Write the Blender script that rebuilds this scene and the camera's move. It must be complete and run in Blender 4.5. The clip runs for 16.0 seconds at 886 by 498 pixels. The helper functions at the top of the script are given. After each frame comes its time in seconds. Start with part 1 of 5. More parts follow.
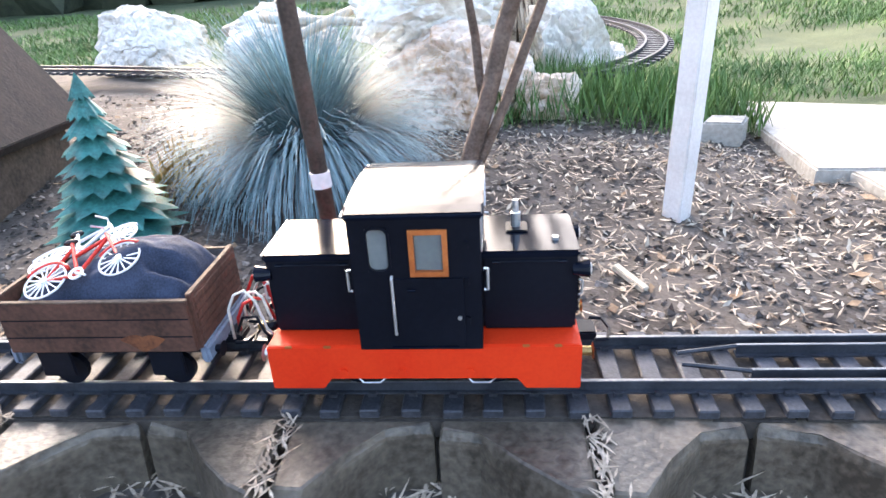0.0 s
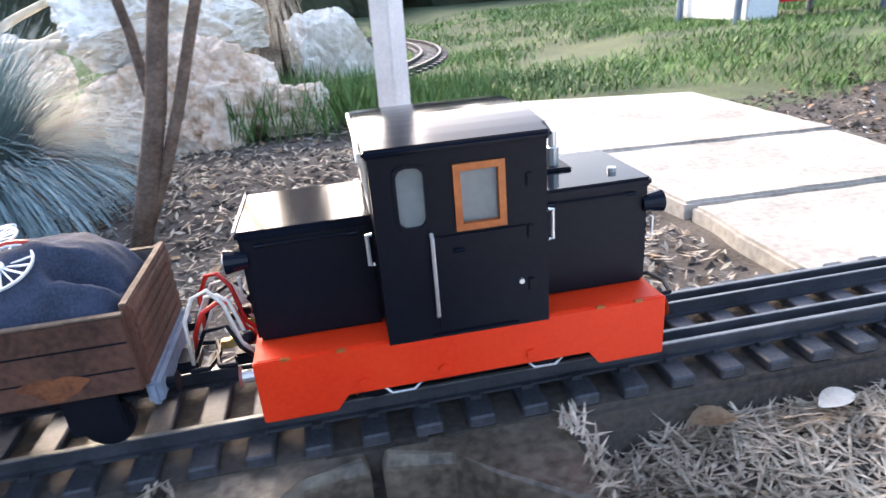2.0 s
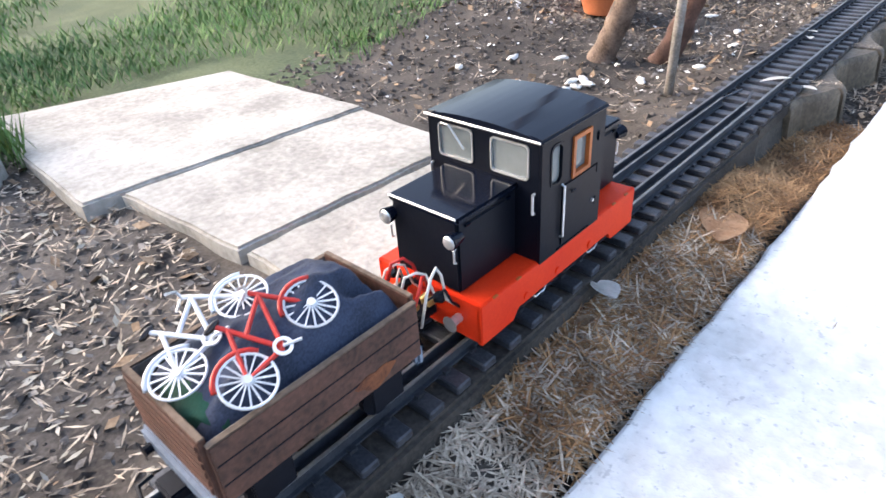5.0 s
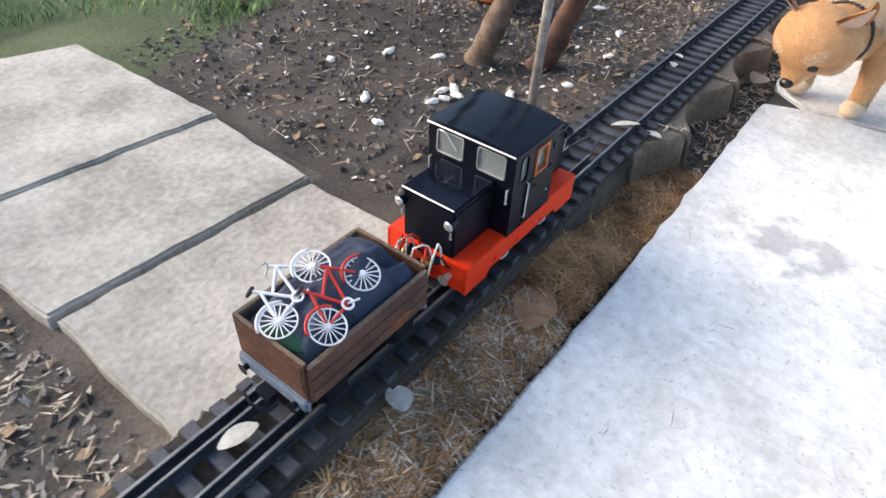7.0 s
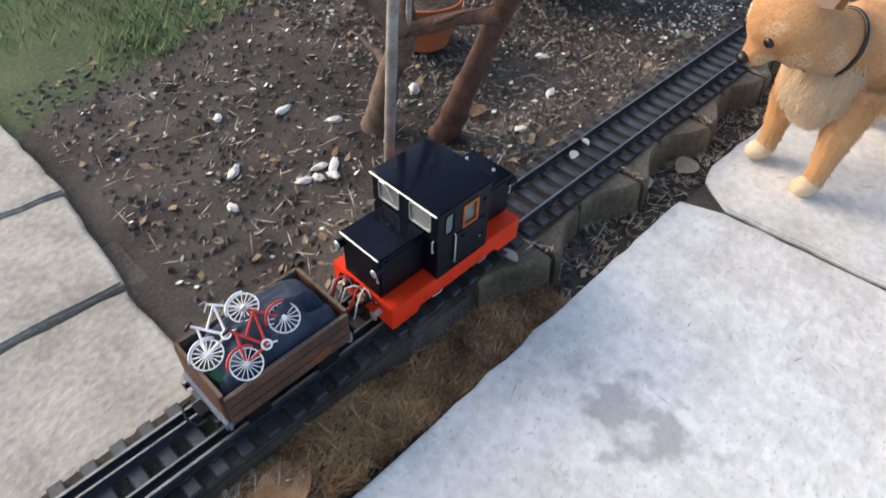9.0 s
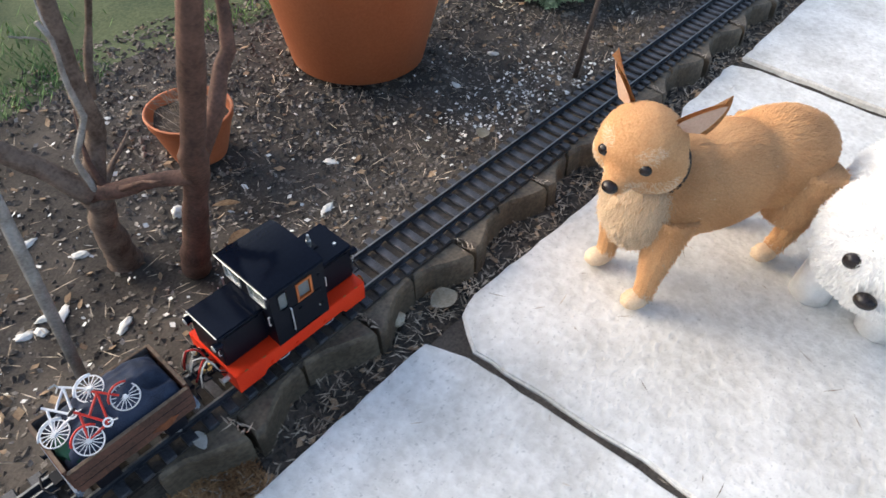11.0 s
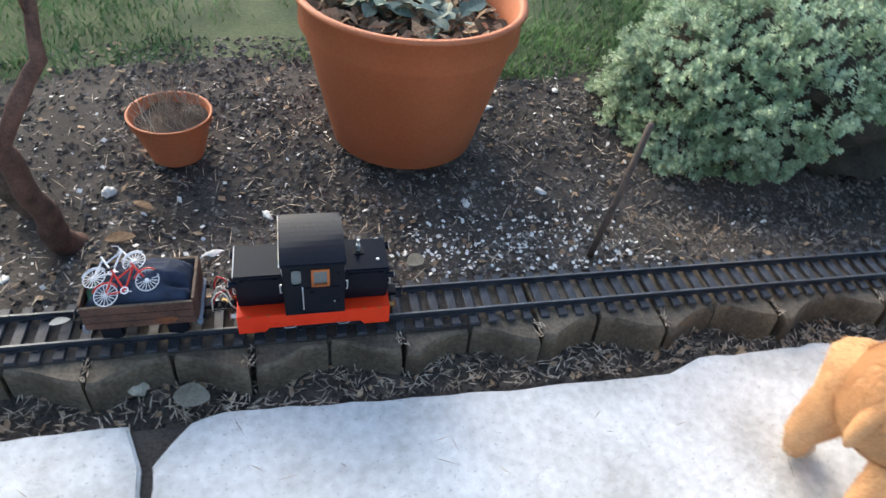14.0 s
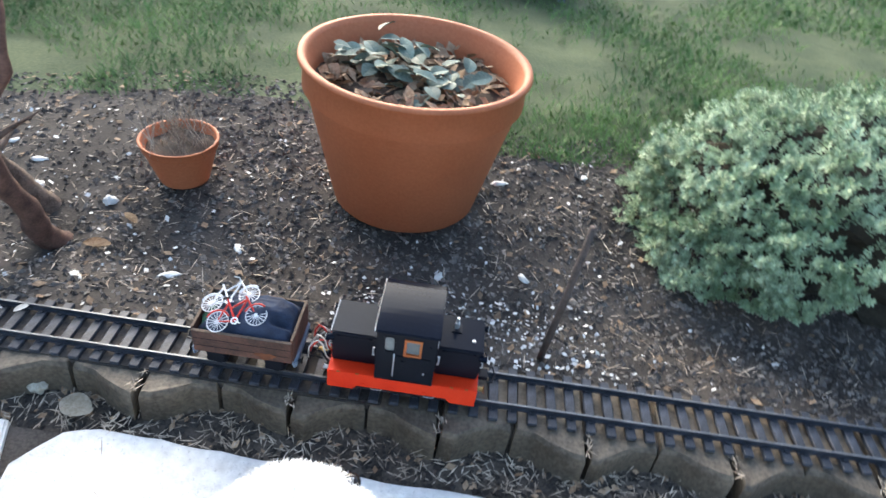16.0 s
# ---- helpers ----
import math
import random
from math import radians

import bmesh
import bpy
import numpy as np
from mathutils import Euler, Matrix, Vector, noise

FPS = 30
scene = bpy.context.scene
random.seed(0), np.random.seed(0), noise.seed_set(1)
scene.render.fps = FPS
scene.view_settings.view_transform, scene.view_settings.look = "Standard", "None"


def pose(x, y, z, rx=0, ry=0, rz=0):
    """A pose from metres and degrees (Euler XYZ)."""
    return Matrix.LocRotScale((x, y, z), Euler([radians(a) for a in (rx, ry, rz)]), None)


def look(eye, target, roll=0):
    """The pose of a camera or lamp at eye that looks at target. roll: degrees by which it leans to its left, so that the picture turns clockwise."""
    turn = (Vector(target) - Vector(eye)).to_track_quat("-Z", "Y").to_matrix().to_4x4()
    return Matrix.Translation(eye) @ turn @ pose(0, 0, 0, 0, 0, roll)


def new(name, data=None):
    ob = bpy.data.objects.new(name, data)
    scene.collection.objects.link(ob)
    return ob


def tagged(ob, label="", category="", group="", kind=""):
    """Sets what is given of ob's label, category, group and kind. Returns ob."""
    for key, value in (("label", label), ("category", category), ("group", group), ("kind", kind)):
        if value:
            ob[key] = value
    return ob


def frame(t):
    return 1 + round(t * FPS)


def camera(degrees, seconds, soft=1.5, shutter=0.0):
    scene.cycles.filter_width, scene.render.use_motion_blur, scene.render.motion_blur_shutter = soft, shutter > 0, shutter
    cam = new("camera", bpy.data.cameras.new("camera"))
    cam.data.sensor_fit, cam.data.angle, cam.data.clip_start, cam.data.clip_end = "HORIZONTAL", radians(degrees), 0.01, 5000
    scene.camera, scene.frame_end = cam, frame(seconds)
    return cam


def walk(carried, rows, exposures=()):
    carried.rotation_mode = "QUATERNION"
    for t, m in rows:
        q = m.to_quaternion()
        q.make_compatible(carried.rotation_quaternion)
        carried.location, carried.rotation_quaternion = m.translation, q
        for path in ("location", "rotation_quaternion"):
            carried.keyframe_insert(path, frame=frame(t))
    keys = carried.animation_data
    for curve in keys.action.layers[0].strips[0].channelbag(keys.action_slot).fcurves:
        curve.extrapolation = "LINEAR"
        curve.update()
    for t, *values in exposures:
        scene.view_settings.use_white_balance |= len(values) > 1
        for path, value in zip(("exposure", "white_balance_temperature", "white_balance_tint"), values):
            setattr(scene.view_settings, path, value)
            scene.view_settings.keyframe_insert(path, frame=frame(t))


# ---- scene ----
cam = camera(70.6, 16.0, soft=1.5, shutter=0.3)
PATH = [
    (0, (0.1827, -0.3418, 0.2409), (0.0212, 1.4609, -0.6105), -3.32),
    (0.5, (0.2187, -0.3102, 0.2110), (0.0966, 1.5023, -0.6323), -3.99),
    (1, (0.2582, -0.2839, 0.1770), (0.3078, 1.5583, -0.5999), -4.01),
    (1.5, (0.2936, -0.2901, 0.1758), (0.4490, 1.5433, -0.6142), -4.03),
    (2, (0.3340, -0.2732, 0.1753), (0.6220, 1.5593, -0.6075), -4.90),
    (2.5, (0.3700, -0.2562, 0.1752), (0.8041, 1.5555, -0.5989), -4.74),
    (3, (0.4057, -0.2365, 0.1725), (0.9963, 1.4880, -0.6613), -5.70),
    (3.5, (0.4157, -0.2231, 0.1820), (1.1449, 1.4131, -0.7365), -5.59),
    (4, (0.4416, -0.2004, 0.1757), (1.4846, 1.2992, -0.6813), -6.24),
    (4.2, (0.4260, -0.2100, 0.1985), (1.5420, 1.2058, -0.7030), -6.70),
    (6.3, (0.4981, -0.2303, 0.3100), (1.7659, 0.7338, -0.8996), 0.28),
    (6.5, (0.5138, -0.2269, 0.3364), (1.7897, 0.7032, -0.8912), 0.47),
    (7, (0.5644, -0.2434, 0.3860), (1.7826, 0.6357, -0.9344), 3.08),
    (7.5, (0.6482, -0.2660, 0.3901), (1.7227, 0.6348, -1.0361), 2.13),
    (8, (0.7409, -0.2761, 0.4152), (1.6731, 0.6867, -1.0693), 4.68),
    (8.5, (0.8141, -0.3018, 0.4631), (1.7806, 0.6066, -1.0338), 2.51),
    (9, (0.8649, -0.3185, 0.4882), (1.8927, 0.6299, -0.9415), 2.46),
    (9.5, (0.9735, -0.3456, 0.5550), (1.9428, 0.7189, -0.8333), 1.77),
    (10, (1.0706, -0.3816, 0.5781), (2.1275, 0.5422, -0.8466), 2.12),
    (10.2, (1.0887, -0.3736, 0.5807), (2.2044, 0.4712, -0.8482), 3.34),
    (12.3, (1.4524, -0.5739, 0.6473), (2.1901, 0.6801, -0.7251), 4.78),
    (12.5, (1.4970, -0.5896, 0.6403), (2.1137, 0.7778, -0.6826), 5.92),
    (13, (1.5929, -0.6118, 0.6430), (2.0691, 0.8174, -0.6725), 7.40),
    (13.5, (1.6815, -0.5884, 0.6219), (2.1582, 0.8222, -0.7134), 6.17),
    (14, (1.7542, -0.5539, 0.6239), (2.1843, 0.8516, -0.7325), 8.19),
    (14.5, (1.8718, -0.5841, 0.6467), (2.0358, 0.9477, -0.6287), 9.44),
    (15, (1.9593, -0.5952, 0.6555), (2.1134, 0.9516, -0.6029), 8.80),
    (15.5, (1.9780, -0.5535, 0.6211), (2.1477, 0.9622, -0.6726), 5.49),
    (16, (2.0221, -0.5253, 0.6397), (2.0380, 1.0290, -0.6189), 8.88),
]
walk(cam, [(t, look(eye, target, roll)) for t, eye, target, roll in PATH], [(0, 2.85, 6900, 16), (1.5, 2.6, 6900, 16), (3, 2.3, 6950, 18), (4.2, 2.4, 6850, 17), (6.3, 1.6, 6750, 10), (7.5, 1.5, 6750, 10), (8.5, 1.2, 6900, 10), (10.2, 1.25, 6900, 10), (12.5, 1.25, 6450, 7), (14.5, 1.6, 6500, 7), (16, 1.9, 6350, 7)])

# ---- world, sun, exposure ----
world = bpy.data.worlds.new("overcast_sky")
scene.world = world
world.use_nodes = True
wn = world.node_tree
sky = wn.nodes.new("ShaderNodeTexSky")
sky.sky_type = "NISHITA"
sky.sun_disc = False
sky.sun_elevation, sky.sun_rotation = radians(24), radians(-24)
sky.air_density, sky.dust_density = 1.0, 3.0
wn.links.new(sky.outputs[0], wn.nodes["Background"].inputs[0])
wn.nodes["Background"].inputs[1].default_value = 0.15
sun = new("sun", bpy.data.lights.new("sun", "SUN"))
sun.data.energy, sun.data.angle, sun.data.color = 1.0, radians(60), (1.0, 0.97, 0.93)
sun.matrix_world = look((-2.2, 4.9, 2.4), (0, 0, 0))

# ---- materials ----


def material(name, a, b, rough=0.8, scale=40.0, fine=400.0, bump=0.3, metal=0.0, spread=0.25, coat=0.0, trans=0.0, ior=1.45):
    """A surface that varies between the colours a and b at two scales, with fine relief and a little change from piece to piece."""
    m = bpy.data.materials.new(name)
    m.use_nodes = True
    t = m.node_tree
    n, l = t.nodes, t.links
    p = n["Principled BSDF"]
    co = n.new("ShaderNodeTexCoord")
    big, small = n.new("ShaderNodeTexNoise"), n.new("ShaderNodeTexNoise")
    big.inputs["Scale"].default_value, big.inputs["Detail"].default_value = scale, 5
    small.inputs["Scale"].default_value, small.inputs["Detail"].default_value = fine, 3
    for q in (big, small):
        l.new(co.outputs["Object"], q.inputs["Vector"])
    ramp = n.new("ShaderNodeValToRGB")
    ramp.color_ramp.elements[0].position, ramp.color_ramp.elements[1].position = 0.34, 0.68
    ramp.color_ramp.elements[0].color, ramp.color_ramp.elements[1].color = (*a, 1), (*b, 1)
    add = n.new("ShaderNodeMath")
    add.operation = "MULTIPLY_ADD"
    add.inputs[1].default_value = 0.45
    l.new(small.outputs["Fac"], add.inputs[0])
    sub = n.new("ShaderNodeMath")
    sub.operation = "MULTIPLY_ADD"
    sub.inputs[1].default_value, sub.inputs[2].default_value = 0.75, -0.1
    l.new(big.outputs["Fac"], sub.inputs[0])
    l.new(sub.outputs[0], add.inputs[2])
    l.new(add.outputs[0], ramp.inputs[0])
    geo, info = n.new("ShaderNodeNewGeometry"), n.new("ShaderNodeObjectInfo")
    both = n.new("ShaderNodeMath")
    both.operation = "ADD"
    l.new(geo.outputs["Random Per Island"], both.inputs[0])
    l.new(info.outputs["Random"], both.inputs[1])
    val = n.new("ShaderNodeMath")
    val.operation = "MULTIPLY_ADD"
    val.inputs[1].default_value, val.inputs[2].default_value = spread, 1.0 - spread
    l.new(both.outputs[0], val.inputs[0])
    hsv = n.new("ShaderNodeHueSaturation")
    l.new(val.outputs[0], hsv.inputs["Value"])
    l.new(ramp.outputs[0], hsv.inputs["Color"])
    l.new(hsv.outputs[0], p.inputs["Base Color"])
    rr = n.new("ShaderNodeMath")
    rr.operation = "MULTIPLY_ADD"
    rr.inputs[1].default_value, rr.inputs[2].default_value = 0.25 * rough, 0.87 * rough
    l.new(big.outputs["Fac"], rr.inputs[0])
    l.new(rr.outputs[0], p.inputs["Roughness"])
    p.inputs["Metallic"].default_value, p.inputs["IOR"].default_value = metal, ior
    p.inputs["Coat Weight"].default_value = coat
    p.inputs["Transmission Weight"].default_value = trans
    if bump:
        b_ = n.new("ShaderNodeBump")
        b_.inputs["Strength"].default_value, b_.inputs["Distance"].default_value = bump, 0.6 / fine
        l.new(add.outputs[0], b_.inputs["Height"])
        l.new(b_.outputs[0], p.inputs["Normal"])
    return m


SOIL = material("dry_soil", (0.036, 0.029, 0.024), (0.13, 0.112, 0.096), 0.95, 14, 260, 0.9)
DARKSOIL = material("moist_soil", (0.02, 0.0165, 0.014), (0.085, 0.072, 0.061), 0.95, 14, 260, 0.9)
TRENCH = material("grey_trench_soil", (0.03, 0.024, 0.018), (0.13, 0.105, 0.083), 0.95, 18, 240, 1.0)
LAWN = material("lawn_soil", (0.028, 0.05, 0.018), (0.105, 0.125, 0.06), 0.95, 5, 160, 0.8)
BLADE = material("grass_blade", (0.032, 0.095, 0.02), (0.155, 0.27, 0.075), 0.7, 3, 60, 0.0, spread=0.45)
CHIP = material("soil_chip", (0.04, 0.034, 0.029), (0.26, 0.23, 0.20), 0.9, 30, 300, 0.2, spread=0.6)
STRAW = material("dry_straw", (0.11, 0.075, 0.048), (0.62, 0.52, 0.40), 0.85, 20, 300, 0.0, spread=0.6)
NEEDLE = material("brown_needles", (0.17, 0.078, 0.028), (0.62, 0.36, 0.17), 0.85, 20, 300, 0.0, spread=0.5)
SHELL = material("shell_white", (0.62, 0.6, 0.55), (0.85, 0.84, 0.8), 0.6, 60, 400, 0.2, spread=0.12)
PATIO_STAIN = ((1.225, -0.245), 0.052)


def stained_concrete():
    """Pale worn concrete with fine pits and one damp grey stain of ragged outline."""
    m = material("patio_concrete", (0.56, 0.545, 0.51), (0.86, 0.85, 0.82), 0.85, 9, 90, 0.9, spread=0.04)
    n, l = m.node_tree.nodes, m.node_tree.links
    p = n["Principled BSDF"]
    base = p.inputs["Base Color"].links[0].from_socket
    co = n.new("ShaderNodeTexCoord")
    off = n.new("ShaderNodeVectorMath")
    off.operation = "SUBTRACT"
    off.inputs[1].default_value = (*PATIO_STAIN[0], -0.05)
    l.new(co.outputs["Object"], off.inputs[0])
    size = n.new("ShaderNodeVectorMath")
    size.operation = "LENGTH"
    squash = n.new("ShaderNodeVectorMath")
    squash.operation = "MULTIPLY"
    squash.inputs[1].default_value = (1.5, 0.8, 0.0)
    l.new(off.outputs[0], squash.inputs[0])
    l.new(squash.outputs[0], size.inputs[0])
    rag = n.new("ShaderNodeTexNoise")
    rag.inputs["Scale"].default_value, rag.inputs["Detail"].default_value = 34, 8
    l.new(co.outputs["Object"], rag.inputs["Vector"])
    edge = n.new("ShaderNodeMath")
    edge.operation = "MULTIPLY_ADD"
    edge.inputs[1].default_value = 0.22
    l.new(rag.outputs["Fac"], edge.inputs[0])
    l.new(size.outputs["Value"], edge.inputs[2])
    mask = n.new("ShaderNodeMapRange")
    mask.inputs["From Min"].default_value, mask.inputs["From Max"].default_value = PATIO_STAIN[1] + 0.085, PATIO_STAIN[1] + 0.125
    mask.inputs["To Min"].default_value, mask.inputs["To Max"].default_value = 0.62, 0.0
    l.new(edge.outputs[0], mask.inputs["Value"])
    pits = n.new("ShaderNodeTexNoise")
    pits.inputs["Scale"].default_value, pits.inputs["Detail"].default_value = 210, 2
    l.new(co.outputs["Object"], pits.inputs["Vector"])
    speck = n.new("ShaderNodeMapRange")
    speck.inputs["From Min"].default_value, speck.inputs["From Max"].default_value = 0.63, 0.72
    speck.inputs["To Min"].default_value, speck.inputs["To Max"].default_value = 0.0, 0.4
    l.new(pits.outputs["Fac"], speck.inputs["Value"])
    worst = n.new("ShaderNodeMath")
    worst.operation = "MAXIMUM"
    l.new(mask.outputs["Result"], worst.inputs[0])
    l.new(speck.outputs["Result"], worst.inputs[1])
    mix = n.new("ShaderNodeMix")
    mix.data_type = "RGBA"
    l.new(worst.outputs[0], mix.inputs["Factor"])
    l.new(base, mix.inputs[6])
    mix.inputs[7].default_value = (0.26, 0.26, 0.255, 1)
    l.new(mix.outputs[2], p.inputs["Base Color"])
    return m


CONCRETE = stained_concrete()
SLAB = material("garden_slab", (0.25, 0.235, 0.205), (0.5, 0.475, 0.425), 0.9, 11, 130, 0.8, spread=0.08)
PAVER = material("edging_paver", (0.06, 0.046, 0.032), (0.19, 0.152, 0.108), 0.6, 18, 200, 0.7, spread=0.15)
# Damp glossy blocks, their colour also darkened for the shade at the left end.
WETSHADEPAVER = material("damp_shaded_edging_paver", (0.045, 0.036, 0.027), (0.20, 0.165, 0.125), 0.33, 18, 200, 0.7, spread=0.15)
RAIL = material("rail_dark", (0.018, 0.021, 0.028), (0.05, 0.056, 0.068), 0.45, 40, 500, 0.15, spread=0.05)
RAILTOP = material("rail_head_worn", (0.14, 0.145, 0.15), (0.26, 0.265, 0.27), 0.42, 50, 500, 0.05, metal=0.6, spread=0.05)
SLEEPER = material("sleeper_plastic", (0.02, 0.022, 0.027), (0.07, 0.074, 0.088), 0.5, 60, 500, 0.3, spread=0.25)
BLACK = material("gloss_black_paint", (0.003, 0.005, 0.011), (0.006, 0.009, 0.018), 0.12, 12, 300, 0.01, spread=0.03, ior=1.22)
BLACK2 = material("satin_black_paint", (0.003, 0.0045, 0.009), (0.007, 0.009, 0.015), 0.4, 12, 300, 0.05, spread=0.04, ior=1.25)
RED = material("orange_red_paint", (0.74, 0.03, 0.006), (0.84, 0.05, 0.01), 0.5, 20, 500, 0.04, spread=0.03, ior=1.35)
WOODRED = material("window_frame_orange", (0.36, 0.09, 0.02), (0.52, 0.16, 0.04), 0.5, 60, 500, 0.1)
SILVER = material("silver_trim", (0.55, 0.55, 0.54), (0.75, 0.75, 0.74), 0.3, 60, 500, 0.03, metal=0.7, spread=0.05)
PANE = material("window_pane", (0.30, 0.34, 0.34), (0.42, 0.46, 0.45), 0.12, 20, 200, 0.0, spread=0.05, trans=0.55)
WAGON = material("wagon_brown_wood", (0.035, 0.017, 0.012), (0.14, 0.062, 0.042), 0.6, 28, 320, 0.4, spread=0.08)
RUST = material("rusty_orange", (0.14, 0.045, 0.02), (0.34, 0.12, 0.045), 0.8, 90, 500, 0.3)
WAGONIN = material("wagon_inside_grey", (0.10, 0.09, 0.085), (0.2, 0.18, 0.17), 0.8, 35, 320, 0.3)
CLOTH = material("navy_cloth", (0.014, 0.02, 0.036), (0.05, 0.066, 0.11), 0.92, 45, 900, 0.5, spread=0.04)
CLOTHG = material("green_cloth", (0.008, 0.05, 0.03), (0.02, 0.1, 0.06), 0.9, 45, 900, 0.5)
BIKERED = material("bicycle_red", (0.55, 0.02, 0.012), (0.7, 0.05, 0.03), 0.35, 60, 500, 0.0)
BIKEWHITE = material("bicycle_white", (0.6, 0.62, 0.64), (0.8, 0.8, 0.82), 0.35, 60, 500, 0.0)
WHEELW = material("spoke_white", (0.65, 0.65, 0.66), (0.85, 0.85, 0.85), 0.35, 60, 500, 0.0)
WIREW = material("wire_white", (0.55, 0.53, 0.48), (0.75, 0.73, 0.68), 0.5, 60, 500, 0.0)
WIRER = material("wire_red", (0.4, 0.01, 0.01), (0.55, 0.03, 0.02), 0.45, 60, 500, 0.0)
BRASS = material("brass_fitting", (0.25, 0.17, 0.06), (0.5, 0.36, 0.15), 0.4, 60, 500, 0.05, metal=0.7)
TERRA = material("terracotta", (0.44, 0.13, 0.05), (0.56, 0.19, 0.085), 0.6, 6, 200, 0.06, spread=0.06)
POTSOIL = material("pot_soil", (0.03, 0.022, 0.018), (0.1, 0.075, 0.055), 0.95, 30, 300, 0.8)
LEAFG = material("pot_leaf", (0.06, 0.095, 0.07), (0.24, 0.31, 0.25), 0.6, 30, 300, 0.1, spread=0.4)
DRYLEAF = material("dry_leaf", (0.17, 0.1, 0.055), (0.42, 0.3, 0.19), 0.8, 40, 300, 0.2, spread=0.4)
TANLEAF = material("tan_leaf", (0.45, 0.24, 0.12), (0.66, 0.42, 0.25), 0.7, 40, 300, 0.2, spread=0.05)
PALELEAF = material("pale_leaf", (0.36, 0.32, 0.24), (0.6, 0.55, 0.45), 0.75, 40, 300, 0.2, spread=0.2)
BUSH = material("bush_leaf", (0.18, 0.285, 0.145), (0.55, 0.68, 0.46), 0.6, 12, 120, 0.0, spread=0.4)
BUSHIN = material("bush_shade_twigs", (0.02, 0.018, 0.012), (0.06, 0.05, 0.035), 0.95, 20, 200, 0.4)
FESCUE = material("blue_fescue", (0.11, 0.22, 0.24), (0.40, 0.54, 0.56), 0.6, 10, 80, 0.0, spread=0.45)
FESCUEDRY = material("fescue_dry", (0.2, 0.16, 0.13), (0.5, 0.42, 0.36), 0.8, 10, 80, 0.0, spread=0.4)
BARK = material("bark", (0.07, 0.045, 0.032), (0.22, 0.16, 0.125), 0.9, 40, 300, 0.9)
BARKR = material("bark_reddish", (0.06, 0.03, 0.022), (0.17, 0.09, 0.065), 0.8, 40, 300, 0.7)
GREYWOOD = material("grey_stake_wood", (0.2, 0.18, 0.16), (0.42, 0.39, 0.36), 0.85, 50, 400, 0.4)
DARKWOOD = material("dark_stake_wood", (0.055, 0.04, 0.032), (0.12, 0.09, 0.075), 0.85, 50, 400, 0.5)
WHITEPAINT = material("white_post_paint", (0.66, 0.63, 0.6), (0.84, 0.82, 0.8), 0.55, 16, 260, 0.15, spread=0.03)
LIMESTONE = material("limestone", (0.52, 0.46, 0.38), (0.89, 0.87, 0.82), 0.9, 9, 90, 1.0, spread=0.06)
ORANGESTONE = material("orange_limestone", (0.46, 0.30, 0.19), (0.86, 0.79, 0.70), 0.9, 9, 90, 1.0, spread=0.05)
FIR = material("model_fir_green", (0.015, 0.1, 0.085), (0.05, 0.26, 0.23), 0.5, 60, 300, 0.2, spread=0.3)
HUTWOOD = material("hut_wood", (0.06, 0.042, 0.03), (0.17, 0.12, 0.085), 0.85, 30, 240, 0.5)
HUTROOF = material("hut_roof", (0.016, 0.011, 0.009), (0.05, 0.034, 0.028), 0.85, 30, 240, 0.5)
HUTBLUE = material("blue_grey_board", (0.1, 0.13, 0.18), (0.2, 0.25, 0.32), 0.6, 20, 240, 0.2)
HUTGREEN = material("green_shutter", (0.03, 0.08, 0.06), (0.07, 0.15, 0.11), 0.7, 20, 240, 0.2)
CLOTHRED = material("red_tablecloth", (0.6, 0.02, 0.03), (0.75, 0.06, 0.07), 0.6, 5, 100, 0.1)
PLASTIC = material("white_plastic", (0.6, 0.64, 0.68), (0.78, 0.8, 0.82), 0.4, 5, 100, 0.05)
HEDGE = material("far_hedge", (0.025, 0.035, 0.02), (0.09, 0.1, 0.06), 0.9, 2, 14, 0.8)
DOGTAN = material("tan_fur", (0.50, 0.245, 0.10), (0.72, 0.43, 0.215), 0.8, 9, 420, 0.5, spread=0.12)
DOGCREAM = material("cream_fur", (0.55, 0.38, 0.23), (0.76, 0.6, 0.43), 0.85, 10, 420, 0.5, spread=0.2)
DOGDARK = material("dog_dark", (0.01, 0.008, 0.008), (0.03, 0.022, 0.02), 0.25, 40, 400, 0.05)
DOGPINK = material("inner_ear", (0.55, 0.36, 0.27), (0.7, 0.5, 0.38), 0.7, 30, 400, 0.1)
DOGWHITE = material("white_curly_fur", (0.72, 0.71, 0.69), (0.86, 0.86, 0.85), 0.85, 40, 300, 0.4, spread=0.1)
DOLLBLUE = material("doll_blue", (0.05, 0.1, 0.36), (0.09, 0.17, 0.5), 0.6, 60, 400, 0.05)

# ---- mesh helpers ----


def finish(name, bm, mat, smooth=False):
    me = bpy.data.meshes.new(name)
    bmesh.ops.recalc_face_normals(bm, faces=bm.faces)
    bm.to_mesh(me)
    bm.free()
    me.materials.append(mat)
    if smooth:
        me.polygons.foreach_set("use_smooth", [True] * len(me.polygons))
    return me


def part(name, bm, mat, parent, label="", smooth=False, at=None):
    ob = new(name, bm if isinstance(bm, bpy.types.Mesh) else finish(name, bm, mat, smooth))
    ob.parent = parent
    if at is not None:
        ob.matrix_basis = at
    if label:
        ob["label"] = label
    return ob


def thing(name, m, label, category, group="", kind=""):
    ob = new(name)
    ob.empty_display_size = 0.02
    ob.matrix_basis = m
    return tagged(ob, label, category, group, kind)


